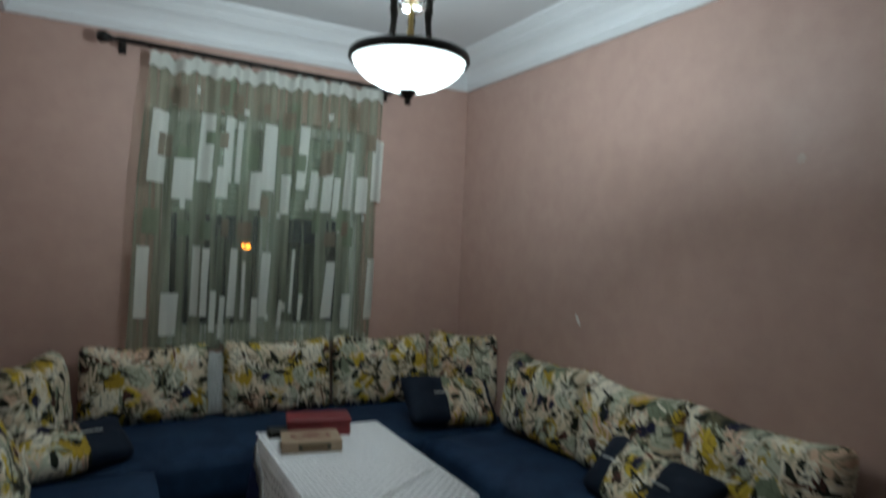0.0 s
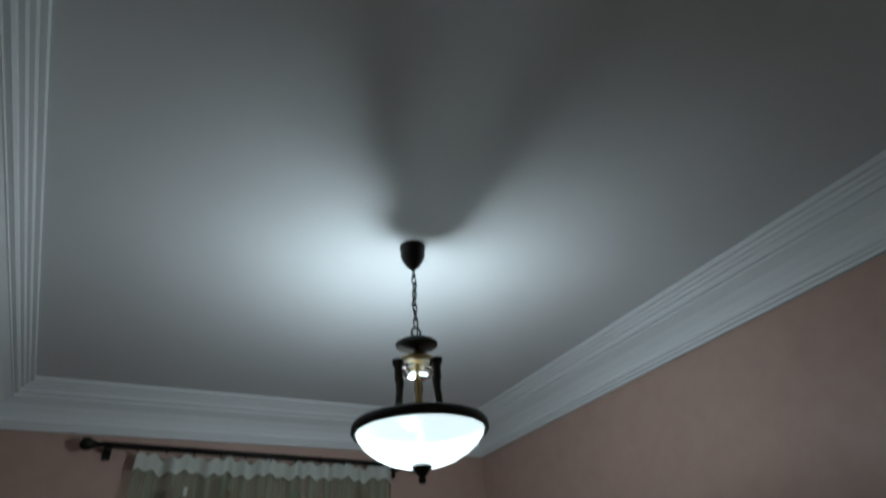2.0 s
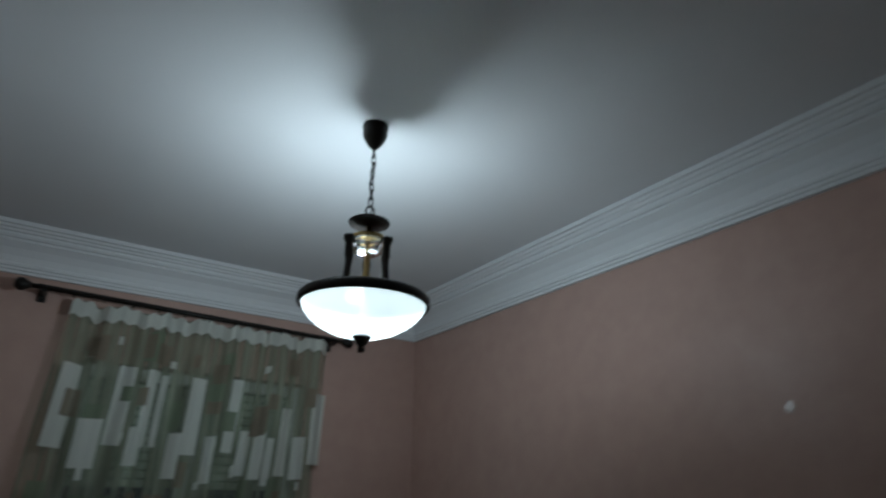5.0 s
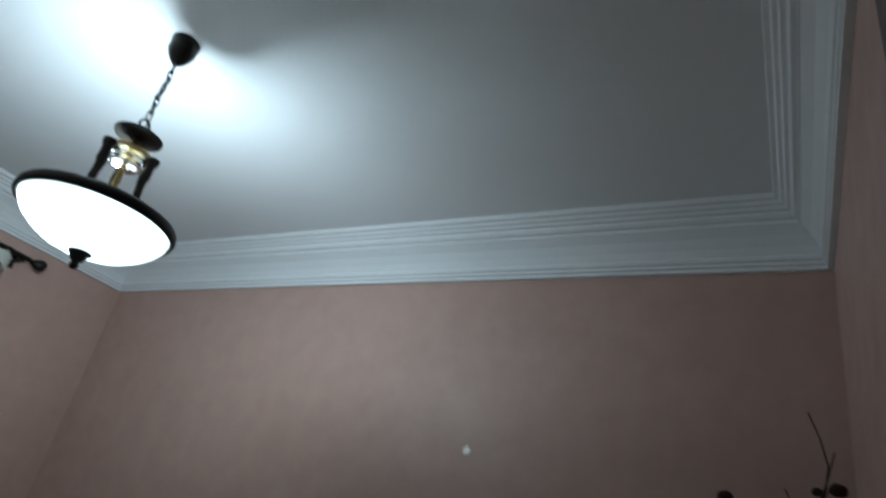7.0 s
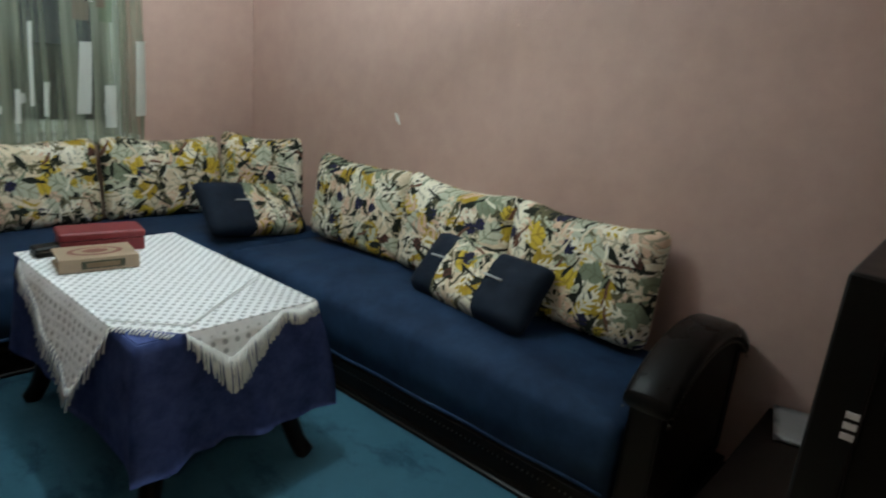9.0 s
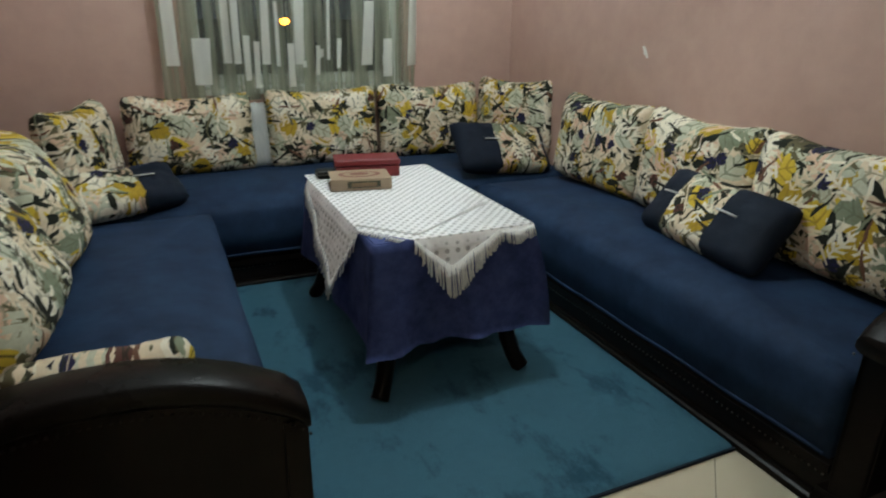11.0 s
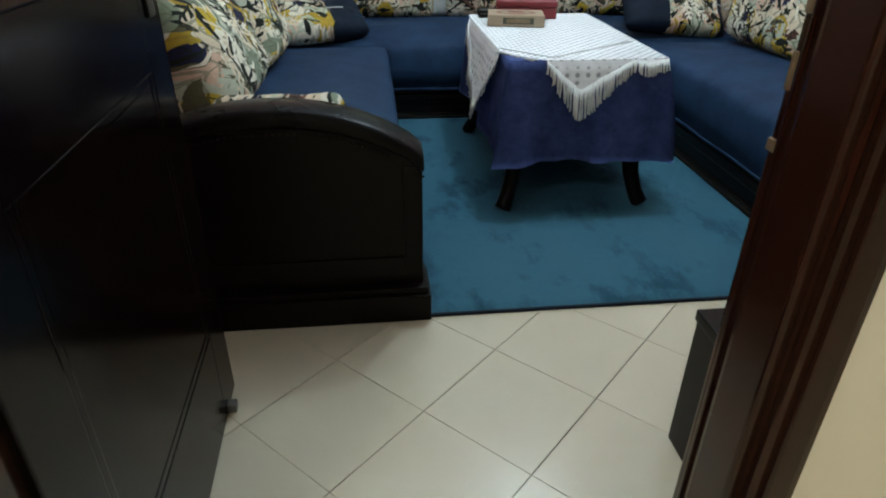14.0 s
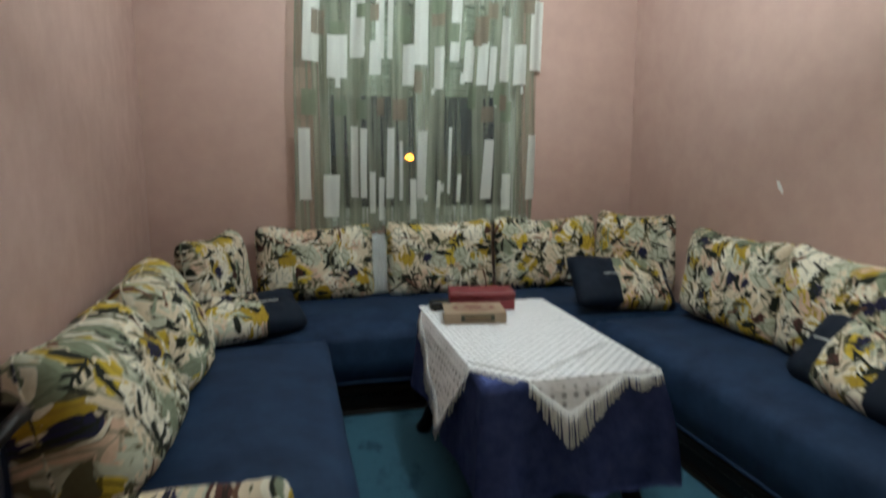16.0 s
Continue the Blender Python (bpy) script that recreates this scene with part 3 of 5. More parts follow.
def curtain():
    """Sheer panel hung on rings, gathered into folds, with woven bars of several tones."""
    c = thing("curtain", (-1.36, -0.085, 0.80), "sheer grey-green curtain with white and olive woven bars", "curtain")
    zt, zb = 2.375, 0.80
    nx, nz = 170, 46

    def place(u, v, off=0.0):
        # u along the width, v from the hem to the top
        xl = -2.055 + 0.065 * v ** 1.5
        xr = -0.685 + 0.030 * v
        x = xl + (xr - xl) * u
        top = v ** 3
        fold = (0.018 * math.sin(u * 47 + 1.2 * math.sin(u * 9)) + 0.010 * math.sin(u * 96 + 2) + 0.006 * math.sin(u * 23 + v * 3)) * (0.55 + 0.45 * v)
        z = zb + (zt - zb) * v + 0.010 * top * math.sin(u * 42) - 0.022 * (1 - v) * math.sin(u * 3.1) + (0.02 * u if v < 0.2 else 0.02 * u * (1 - v))
        x += 0.006 * math.sin(u * 31 + v * 7) * (1 - v)
        # folds drawn aside towards the hem
        x -= 0.070 * math.exp(-((u - 0.74) / 0.13) ** 2) * max(0.0, 1 - v) ** 1.4 + 0.012 * math.sin(u * 19 + 1) * (1 - v) * v
        return Vector((x + 1.36, -0.0 - fold + off, z - 0.80))

    bm = bmesh.new()
    grid = [[bm.verts.new(place(i / nx, j / nz)) for i in range(nx + 1)] for j in range(nz + 1)]
    for j in range(nz):
        for i in range(nx):
            bm.faces.new((grid[j][i], grid[j][i + 1], grid[j + 1][i + 1], grid[j + 1][i]))
    part("voile", bm, VOILE, c, "sheer grey-green voile", True)
    rng = random.Random(4)
    # bars of the upper and the lower band: start u, width, foot v, height v
    upper = [(0.032, 0.06, 0.571, 0.241), (0.121, 0.08, 0.519, 0.14), (0.212, 0.053, 0.588, 0.236), (0.309, 0.04, 0.588, 0.23), (0.364, 0.02, 0.59, 0.219), (0.464, 0.057, 0.571, 0.237), (0.553, 0.04, 0.49, 0.143), (0.628, 0.043, 0.584, 0.235), (0.691, 0.043, 0.515, 0.141), (0.753, 0.036, 0.503, 0.15), (0.796, 0.027, 0.484, 0.151), (0.838, 0.043, 0.516, 0.226), (0.896, 0.05, 0.504, 0.14), (0.961, 0.06, 0.554, 0.247), (0.426, 0.043, 0.501, 0.134), (0.288, 0.047, 0.533, 0.111)]
    lower = [(0.014, 0.059, 0.109, 0.242), (0.113, 0.072, 0.05, 0.145), (0.215, 0.036, 0.117, 0.244), (0.254, 0.036, 0.116, 0.239), (0.364, 0.033, 0.113, 0.244), (0.413, 0.016, 0.106, 0.206), (0.492, 0.046, 0.11, 0.237), (0.456, 0.039, 0.038, 0.141), (0.335, 0.026, 0.036, 0.15), (0.576, 0.023, 0.074, 0.096), (0.637, 0.023, 0.121, 0.236), (0.695, 0.026, 0.091, 0.098), (0.792, 0.042, 0.095, 0.216), (0.869, 0.039, 0.049, 0.131), (0.964, 0.046, 0.082, 0.239), (0.296, 0.029, 0.063, 0.143)]
    bars = [(*b, 0) for b in upper] + [(u + 0.003, wd * 0.82, v0, dv, 0) for u, wd, v0, dv in lower]
    for k in range(34):
        bars.append((rng.uniform(0.02, 0.93), rng.uniform(0.03, 0.06), rng.choice((0.40, 0.45, 0.66, 0.72, 0.82, 0.85)) + rng.uniform(-0.03, 0.03), rng.uniform(0.04, 0.10), rng.choice((1, 2, 2, 1))))
    for k in range(16):
        bars.append((rng.uniform(0.02, 0.95), rng.uniform(0.012, 0.022), rng.choice((0.42, 0.50, 0.62, 0.86, 0.10)) + rng.uniform(-0.03, 0.03), rng.uniform(0.02, 0.04), 0))
    for u, wd, v0, dv, tone in bars:
        bm = bmesh.new()
        a, b = 6, 8
        g = [[bm.verts.new(place(u + wd * i / a, v0 + dv * j / b, -0.0025 - 0.0006 * tone)) for i in range(a + 1)] for j in range(b + 1)]
        for j in range(b):
            for i in range(a):
                bm.faces.new((g[j][i], g[j][i + 1], g[j + 1][i + 1], g[j + 1][i]))
        part("woven_bar", bm, (STRIPE, STRIPE2, STRIPE3)[tone], c, "", True)
    # pale gathered heading
    bm = bmesh.new()
    g = [[bm.verts.new(place(i / nx, 0.952 + 0.048 * j / 3 + 0.006 * math.sin(i * 0.7), -0.004)) for i in range(nx + 1)] for j in range(4)]
    for j in range(3):
        for i in range(nx):
            bm.faces.new((g[j][i], g[j][i + 1], g[j + 1][i + 1], g[j + 1][i]))
    part("heading", bm, STRIPE, c, "pale gathered heading tape", True)

    rod = thing("curtain_rod", (-1.37, -0.10, 2.412), "dark wooden curtain rod with end knobs and brackets", "curtain rod")
    bm = bmesh.new()
    tube(bm, [(-0.80, 0, 0.002), (0.80, 0, -0.03)], 0.011, 12)
    part("rod", bm, BRONZE, rod, "", True)
    bm = bmesh.new()
    tube(bm, [(-0.78, 0.03, 0.020), (0.80, 0.03, -0.012)], 0.006, 8)
    part("rear_rod", bm, BRONZE, rod, "", True)
    for x, z in ((-0.80, 0.002), (0.80, -0.03)):
        s = 1 if x > 0 else -1
        bm = bmesh.new()
        tube(bm, [(x, 0, z), (x + s * 0.015, 0, z), (x + s * 0.03, 0, z), (x + s * 0.05, 0, z), (x + s * 0.065, 0, z), (x + s * 0.072, 0, z)], [0.014, 0.02, 0.03, 0.032, 0.024, 0.008], 14)
        part("end_knob", bm, BRONZE, rod, "dark turned end knob", True)
        bm = bmesh.new()
        xb = x - s * 0.05
        box(bm, xb - 0.012, xb + 0.012, -0.012, 0.099, z - 0.022, z - 0.009, 0.003)
        box(bm, xb - 0.018, xb + 0.018, 0.088, 0.0995, z - 0.05, z + 0.035, 0.003)
        part("bracket", bm, BRONZE, rod)
    for k in range(11):
        x = -0.62 + 1.30 * k / 10
        z = -0.0115 - 0.02 * x
        ring = bmesh.new()
        tube(ring, [(x + 0.004 * math.sin(k), 0.019 * math.cos(a * math.pi / 6), z + 0.019 * math.sin(a * math.pi / 6) - 0.005) for a in range(13)], 0.0028, 6)
        part("curtain_ring", ring, BRONZE, rod, "", True)


curtain()


# ---------------------------------------------------------------- ceiling lamp
def hanging_lamp():
    p = thing("pendant_lamp", (LX, LY, ZC), "dark bronze pendant lamp with a lit frosted glass bowl", "lamp")
    z = -ZC
    part("canopy", spin(bmesh.new(), [(0.044, -0.0), (0.044, -0.012), (0.040, -0.020), (0.043, -0.034), (0.036, -0.055), (0.022, -0.078), (0.012, -0.088), (0.006, -0.094)], 28), BRONZE, p, "", True)
    # chain links between canopy and hook
    z0, z1 = 2.606, 2.395
    n = 8
    for k in range(n):
        zc = z0 + (z1 - z0) * (k + 0.5) / n + z
        bm = bmesh.new()
        pts = []
        for a in range(13):
            t = a * math.pi / 6
            s, c = 0.007 * math.cos(t), 0.019 * math.sin(t)
            pts.append((s, 0, zc + c) if k % 2 else (0, s, zc + c))
        tube(bm, pts, 0.0022, 6)
        part("chain_link", bm, BRONZE, p, "", True)
    bm = bmesh.new()
    tube(bm, [(0.004, 0.003, 2.61 + z), (0.012, 0.006, 2.55 + z), (-0.006, 0.008, 2.48 + z), (0.010, 0.004, 2.42 + z), (0.004, 0, 2.36 + z)], 0.0022, 6)
    part("flex", bm, BLACKPLASTIC, p, "", True)
    bm = bmesh.new()
    tube(bm, [(0.016 * math.cos(a * math.pi / 6), 0, 2.372 + z + 0.018 * math.sin(a * math.pi / 6)) for a in range(13)], 0.0035, 8)
    part("hook", bm, BRONZE, p, "", True)
    part("top_disc", spin(bmesh.new(), [(0.006, 2.358 + z), (0.020, 2.352 + z), (0.055, 2.340 + z), (0.068, 2.332 + z), (0.066, 2.326 + z), (0.030, 2.328 + z), (0.008, 2.318 + z)], 32), BRONZE, p, "", True)
    part("stem", spin(bmesh.new(), [(0.008, 2.33 + z), (0.008, 2.285 + z), (0.013, 2.262 + z), (0.009, 2.24 + z), (0.009, 2.16 + z), (0.013, 2.15 + z), (0.010, 2.12 + z), (0.010, 2.00 + z)], 16), BRASS, p, "aged brass centre stem", True)
    part("crystal_cap", spin(bmesh.new(), [(0.010, 2.292 + z), (0.030, 2.288 + z), (0.055, 2.280 + z), (0.057, 2.266 + z), (0.052, 2.264 + z), (0.010, 2.268 + z)], 28), BRASS, p, "", True)
    bm = bmesh.new()
    spin(bm, [(0.055, 2.268 + z), (0.058, 2.26 + z), (0.054, 2.252 + z), (0.056, 2.245 + z), (0.049, 2.238 + z), (0.050, 2.231 + z), (0.041, 2.224 + z), (0.030, 2.218 + z), (0.014, 2.216 + z)], 20)
    part("crystal_cup", bm, CRYSTAL, p, "ribbed clear crystal cup")
    for k in range(3):
        a = radians(65 + 120 * k)
        ca, sa = math.cos(a), math.sin(a)
        bm = bmesh.new()
        prof = [(0.070, 2.268), (0.070, 2.258), (0.068, 2.240), (0.066, 2.205), (0.064, 2.195), (0.066, 2.170), (0.070, 2.130), (0.080, 2.105), (0.100, 2.084)]
        tube(bm, [(r * ca, r * sa, zz + z) for r, zz in prof], [0.017, 0.017, 0.012, 0.015, 0.013, 0.011, 0.011, 0.011, 0.009], 10)
        part("support_arm", bm, BRONZE, p, "", True)
        # spokes from arms to the rim
        sp = bmesh.new()
        tube(sp, [(0.108 * ca, 0.108 * sa, 2.080 + z), (0.190 * ca, 0.190 * sa, 2.064 + z)], 0.005, 6)
        part("spoke", sp, BRONZE, p, "", True)
    # bulb lying on its side: plastic collar and screw cap block its light towards the stem
    bm = bmesh.new()
    at = [(0.097, 0.0325), (0.074, 0.028), (0.048, 0.018), (0.046, 0.0135), (0.012, 0.0135)]
    tube(bm, [(BULB_DIR.x * d, BULB_DIR.y * d, BULB_Z + z) for d, _ in at], [q for _, q in at], 20)
    part("bulb_collar", bm, FRAMEPAINT, p, "white plastic bulb collar", True)
    # rim ring: an open band round the bowl
    prof = [(0.213, 2.074), (0.222, 2.078), (0.229, 2.070), (0.231, 2.052), (0.226, 2.044), (0.218, 2.046), (0.213, 2.052)]
    bm = bmesh.new()
    n = 56
    rings = [[bm.verts.new((0.89 * r * math.cos(2 * math.pi * k / n), 0.89 * r * math.sin(2 * math.pi * k / n), zz + z)) for k in range(n)] for r, zz in prof]
    for a, b in zip(rings, rings[1:] + rings[:1]):
        for k in range(n):
            bm.faces.new((a[k], a[(k + 1) % n], b[(k + 1) % n], b[k]))
    part("rim", fix(bm), BRONZE, p, "dark bronze rim", True)
    # glass bowl with thickness, open at the top
    out = [(0.217, 2.056), (0.210, 2.036), (0.190, 2.012), (0.160, 1.990), (0.120, 1.970), (0.080, 1.958), (0.040, 1.952), (0.012, 1.950)]
    inn = [(r - 0.004 if r > 0.05 else r, zz + 0.005) for r, zz in reversed(out)]
    bm = bmesh.new()
    n = 56
    rings = [[bm.verts.new((0.89 * r * math.cos(2 * math.pi * k / n), 0.89 * r * math.sin(2 * math.pi * k / n), zz + z)) for k in range(n)] for r, zz in out + inn]
    for a, b in zip(rings, rings[1:] + rings[:1]):
        for k in range(n):
            bm.faces.new((a[k], a[(k + 1) % n], b[(k + 1) % n], b[k]))
    fix(bm)
    for f in bm.faces:
        f.material_index = 1 if f.normal.z > 0.05 else 0
    part("bowl", bm, (BOWL, BOWL_IN), p, "lit frosted white glass bowl", True)
    part("finial", spin(bmesh.new(), [(0.030, 1.958 + z), (0.030, 1.950 + z), (0.024, 1.944 + z), (0.016, 1.930 + z), (0.009, 1.924 + z), (0.012, 1.914 + z), (0.008, 1.906 + z), (0.002, 1.904 + z)], 20), BRONZE, p, "", True)


hanging_lamp()


# ---------------------------------------------------------------- carpet
def carpet():
    bm = bmesh.new()
    x0, x1, y0, y1 = -1.93, -0.622, -2.575, -0.765
    nx, ny = 60, 90
    g = []
    for j in range(ny + 1):
        row = []
        for i in range(nx + 1):
            x, y = x0 + (x1 - x0) * i / nx, y0 + (y1 - y0) * j / ny
            edge = min(i, nx - i, j, ny - j)
            wob = 0.004 * noise.noise((x * 6, y * 6, 1)) if edge == 0 else 0
            row.append(bm.verts.new((x + wob, y + wob, 0.004 if edge == 0 else 0.016 + 0.003 * noise.noise((x * 22, y * 22, 0)))))
        g.append(row)
    for j in range(ny):
        for i in range(nx):
            bm.faces.new((g[j][i], g[j][i + 1], g[j + 1][i + 1], g[j + 1][i]))
    rug = part("carpet", bm, CARPET, None, "", True)
    tagged(rug, "teal plush carpet with brushed pile marks on tiles", "carpet")
    bm = bmesh.new()
    box(bm, x0 - 0.006, x1, y0 - 0.004, y0 + 0.004, 0.0005, 0.011, 0.002)
    part("binding", bm, NAVY, rug, "dark woven binding")


carpet()


# ---------------------------------------------------------------- sofas
def soft_slab(x0, x1, y0, y1, z0, z1, crown, seed, r=0.05):
    """A mattress: rounded rim, gently crowned and uneven top."""
    bm = bmesh.new()
    nx, ny = max(8, int((x1 - x0) / 0.05)), max(8, int((y1 - y0) / 0.05))
    prof = [(0, 0.0), (0, 0.45), (0.004, 0.62), (0.12, 0.80), (0.35, 0.94), (1.0, 1.0)]

    def ring(inset, z):
        pts = []
        for i in range(nx):
            pts.append((x0 + (x1 - x0) * i / nx, y0))
        for j in range(ny):
            pts.append((x1, y0 + (y1 - y0) * j / ny))
        for i in range(nx):
            pts.append((x1 - (x1 - x0) * i / nx, y1))
        for j in range(ny):
            pts.append((x0, y1 - (y1 - y0) * j / ny))
        out = []
        for x, y in pts:
            k = noise.noise((x * 4 + seed, y * 4, z * 5)) * 0.006
            x = min(max(x, x0 + inset), x1 - inset)
            y = min(max(y, y0 + inset), y1 - inset)
            out.append((x + (k if x0 + inset < x < x1 - inset else k * 0.5), y + k * 0.5, z + k * 0.5))
        return out

    rings = [ring(r * a, z0 + (z1 - z0) * b) for a, b in prof]
    vr = [[bm.verts.new(p) for p in rg] for rg in rings]
    n = len(vr[0])
    for a, b in zip(vr, vr[1:]):
        for k in range(n):
            bm.faces.new((a[k], a[(k + 1) % n], b[(k + 1) % n], b[k]))
    # crowned top, from the last ring inward
    cx, cy = (x0 + x1) / 2, (y0 + y1) / 2
    prev = vr[-1]
    for s in (0.86, 0.7, 0.5, 0.25):
        cur = []
        for v in vr[-1]:
            x, y = cx + (v.co.x - cx) * s, cy + (v.co.y - cy) * s
            cur.append(bm.verts.new((x, y, z1 + crown * (1 - s ** 2) + 0.006 * noise.noise((x * 5 + seed, y * 5, 2)))))
        for k in range(n):
            bm.faces.new((prev[k], prev[(k + 1) % n], cur[(k + 1) % n], cur[k]))
        prev = cur
    bm.faces.new(prev)
    bm.faces.new(list(reversed(vr[0])))
    bmesh.ops.remove_doubles(bm, verts=bm.verts, dist=0.0004)
    return fix(bm)


def plinth(parent, inv, x0, x1, y0, y1, faces):
    """Sofa base: a board with two mouldings along its open sides. faces: the open sides, as (axis, side)."""
    bm = boxed(x0, x1, y0, y1, 0.002, 0.16)
    bm.transform(inv)
    part("base", bm, BLACKWOOD, parent, "black wooden base board")
    for ax, s in faces:
        for za, zb, d in ((0.002, 0.040, 0.020), (0.120, 0.165, 0.018)):
            prof = [(0, za), (d, za), (d, za + (zb - za) * 0.55), (d * 0.6, za + (zb - za) * 0.7), (d * 0.45, zb), (0, zb)]
            bm = bmesh.new()
            if ax == "x":
                e = x1 if s > 0 else x0
                sweep(bm, prof, lambda u, v: Vector((e + s * u, y0, v)), lambda u, v: Vector((e + s * u, y1, v)))
            else:
                e = y1 if s > 0 else y0
                sweep(bm, prof, lambda u, v: Vector((x0, e + s * u, v)), lambda u, v: Vector((x1, e + s * u, v)))
            bm.transform(inv)
            part("base_moulding", fix(bm), BLACKWOOD, parent)
        # nail heads along the middle of the board
        bm = bmesh.new()
        a, b = (y0, y1) if ax == "x" else (x0, x1)
        e = {("x", 1): x1, ("x", -1): x0, ("y", 1): y1, ("y", -1): y0}[(ax, s)]
        for k in range(int((b - a - 0.04) / 0.02)):
            q = a + 0.02 + 0.02 * k
            c = bmesh.ops.create_icosphere(bm, subdivisions=1, radius=0.0042)
            for v in c["verts"]:
                v.co += Vector((e + s * 0.001, q, 0.100)) if ax == "x" else Vector((q, e + s * 0.001, 0.100))
        bm.transform(inv)
        part("nail_row", bm, STEEL, parent, "row of dull nail heads", True)["kind"] = "stuff"


def sofa_arm(parent, x0, x1, y0, y1, peak, side, inv):
    """Arched end panel: black wooden sides, a padded leather roll over the arch, nail heads, moulded foot."""
    cx, half = (x0 + x1) / 2, (x1 - x0) / 2

    def top(x, drop=0.0):
        u = (x - cx) / half
        return peak - drop - 0.115 * abs(u) ** 2.2 - (0.008 * max(0, abs(u) - 0.92) / 0.08)

    n = 28
    xs = [x0 + (x1 - x0) * k / n for k in range(n + 1)]
    bm = bmesh.new()
    prof = [(x0, 0.10)] + [(x, top(x, 0.045)) for x in xs] + [(x1, 0.10)]
    sweep(bm, prof, lambda u, v: Vector((u, y0 + 0.022, v)), lambda u, v: Vector((u, y1 - 0.022, v)))
    bm.transform(inv)
    part("end_panel", fix(bm), BLACKWOOD, parent)
    # raised stiles round the panel
    bm = bmesh.new()
    for yy in (y0 + 0.017, y1 - 0.029):
        for a, b in ((x0, x0 + 0.05), (x1 - 0.05, x1)):
            box(bm, a, b, yy, yy + 0.012, 0.13, top((a + b) / 2, 0.06), 0.003)
        box(bm, x0 + 0.05, x1 - 0.05, yy, yy + 0.012, 0.13, 0.19, 0.003)
    bm.transform(inv)
    part("panel_frame", bm, BLACKWOOD, parent)
    # padded roll
    bm = bmesh.new()
    rings = []
    for x in [x0 - 0.003] + xs + [x1 + 0.003]:
        xx = min(max(x, x0), x1)
        t = top(xx)
        end = x < x0 or x > x1
        w, h = ((y1 - y0) / 2 + 0.006) * (0.975 if end else 1), 0.034 * (0.93 if end else 1)
        ym = (y0 + y1) / 2
        rings.append([bm.verts.new((x, ym + w * math.copysign(abs(math.cos(a)) ** 0.36, math.cos(a)), t - 0.034 + h * (math.sin(a) if math.sin(a) > 0 else math.sin(a) * 0.6))) for a in [2 * math.pi * k / 16 for k in range(16)]])
    for a, b in zip(rings, rings[1:]):
        for k in range(16):
            bm.faces.new((a[k], a[(k + 1) % 16], b[(k + 1) % 16], b[k]))
    bm.faces.new(rings[0])
    bm.faces.new(rings[-1])
    bm.transform(inv)
    part("padded_top", fix(bm), LEATHER, parent, "black padded leather arch", True)
    # rows of nail heads
    for yy in (y0 - 0.004, y1 + 0.002):
        bm = bmesh.new()
        m = 46
        for k in range(m + 1):
            x = x0 + (x1 - x0) * k / m
            c = bmesh.ops.create_icosphere(bm, subdivisions=1, radius=0.004)
            for v in c["verts"]:
                v.co += Vector((x, yy + 0.001, top(x, 0.060)))
        bm.transform(inv)
        part("nail_heads", bm, STEEL if peak > 0.65 else BRONZE, parent, "row of dull nail heads", True)["kind"] = "stuff"
    bm = bmesh.new()
    box(bm, x0 - 0.012, x1 + 0.02, y0 - 0.022, y1 + 0.012, 0.0, 0.085, 0.006)
    box(bm, x0 - 0.006, x1 + 0.012, y0 - 0.010, y1 + 0.006, 0.085, 0.105, 0.005)
    bm.transform(inv)
    part("foot_moulding", bm, BLACKWOOD, parent)


SXL, SXR, SYB = -1.925, -0.645, -0.79     # front edges of the three seats
ZS = 0.405


def sofa(name, rect, base_faces, arm, label, seed, lift=0.0):
    x0, x1, y0, y1 = rect
    s = thing(name, ((x0 + x1) / 2, (y0 + y1) / 2, 0), label, "sofa", "banquettes along the walls")
    inv = Matrix.Translation(-Vector(s.location))
    a0 = x0 + (0.03 if ("x", -1) in base_faces else 0.002)
    a1 = x1 - (0.03 if ("x", 1) in base_faces else 0.002)
    b0 = y0 + (0.03 if ("y", -1) in base_faces else 0.002)
    plinth(s, inv, a0, a1, b0, y1 - 0.002, base_faces)
    bm = soft_slab(x0 + 0.003, x1 - 0.003, y0 + 0.003, y1 - 0.003, 0.168, ZS + lift, 0.04, seed)
    bm.transform(inv)
    part("mattress", bm, BLUE, s, "navy blue velvet seat mattress", True)
    # seam along the front edges
    bm = bmesh.new()
    for ax, sd in base_faces:
        if ax == "x":
            e = (x1 - 0.003) if sd > 0 else (x0 + 0.003)
            tube(bm, [(e + sd * 0.001, y0 + 0.02 + (y1 - y0 - 0.04) * k / 30, 0.176 + 0.002 * math.sin(k)) for k in range(31)], 0.006, 6)
        else:
            tube(bm, [(x0 + 0.05 + (x1 - x0 - 0.1) * k / 40, y0 + 0.002, 0.176 + 0.002 * math.sin(k)) for k in range(41)], 0.006, 6)
    bm.transform(inv)
    part("piping", bm, BLUE, s, "", True)
    if arm:
        sofa_arm(s, *arm, inv)
    return s


sofa("banquette", (XL, 0, SYB, 0), [("y", -1)], None, "navy velvet banquette under the window on a black base", 1, 0.01)
sofa("banquette", (-2.69, SXL, -2.44, SYB), [("x", 1)], (-2.655, SXL + 0.022, -2.57, -2.445, 0.620, -1), "navy velvet banquette with an arched black end panel", 2)
sofa("banquette", (SXR, 0, -2.85, SYB), [("x", -1)], (SXR - 0.022, -0.005, -2.98, -2.855, 0.672, -1), "navy velvet banquette with an arched black leather-topped end", 3)


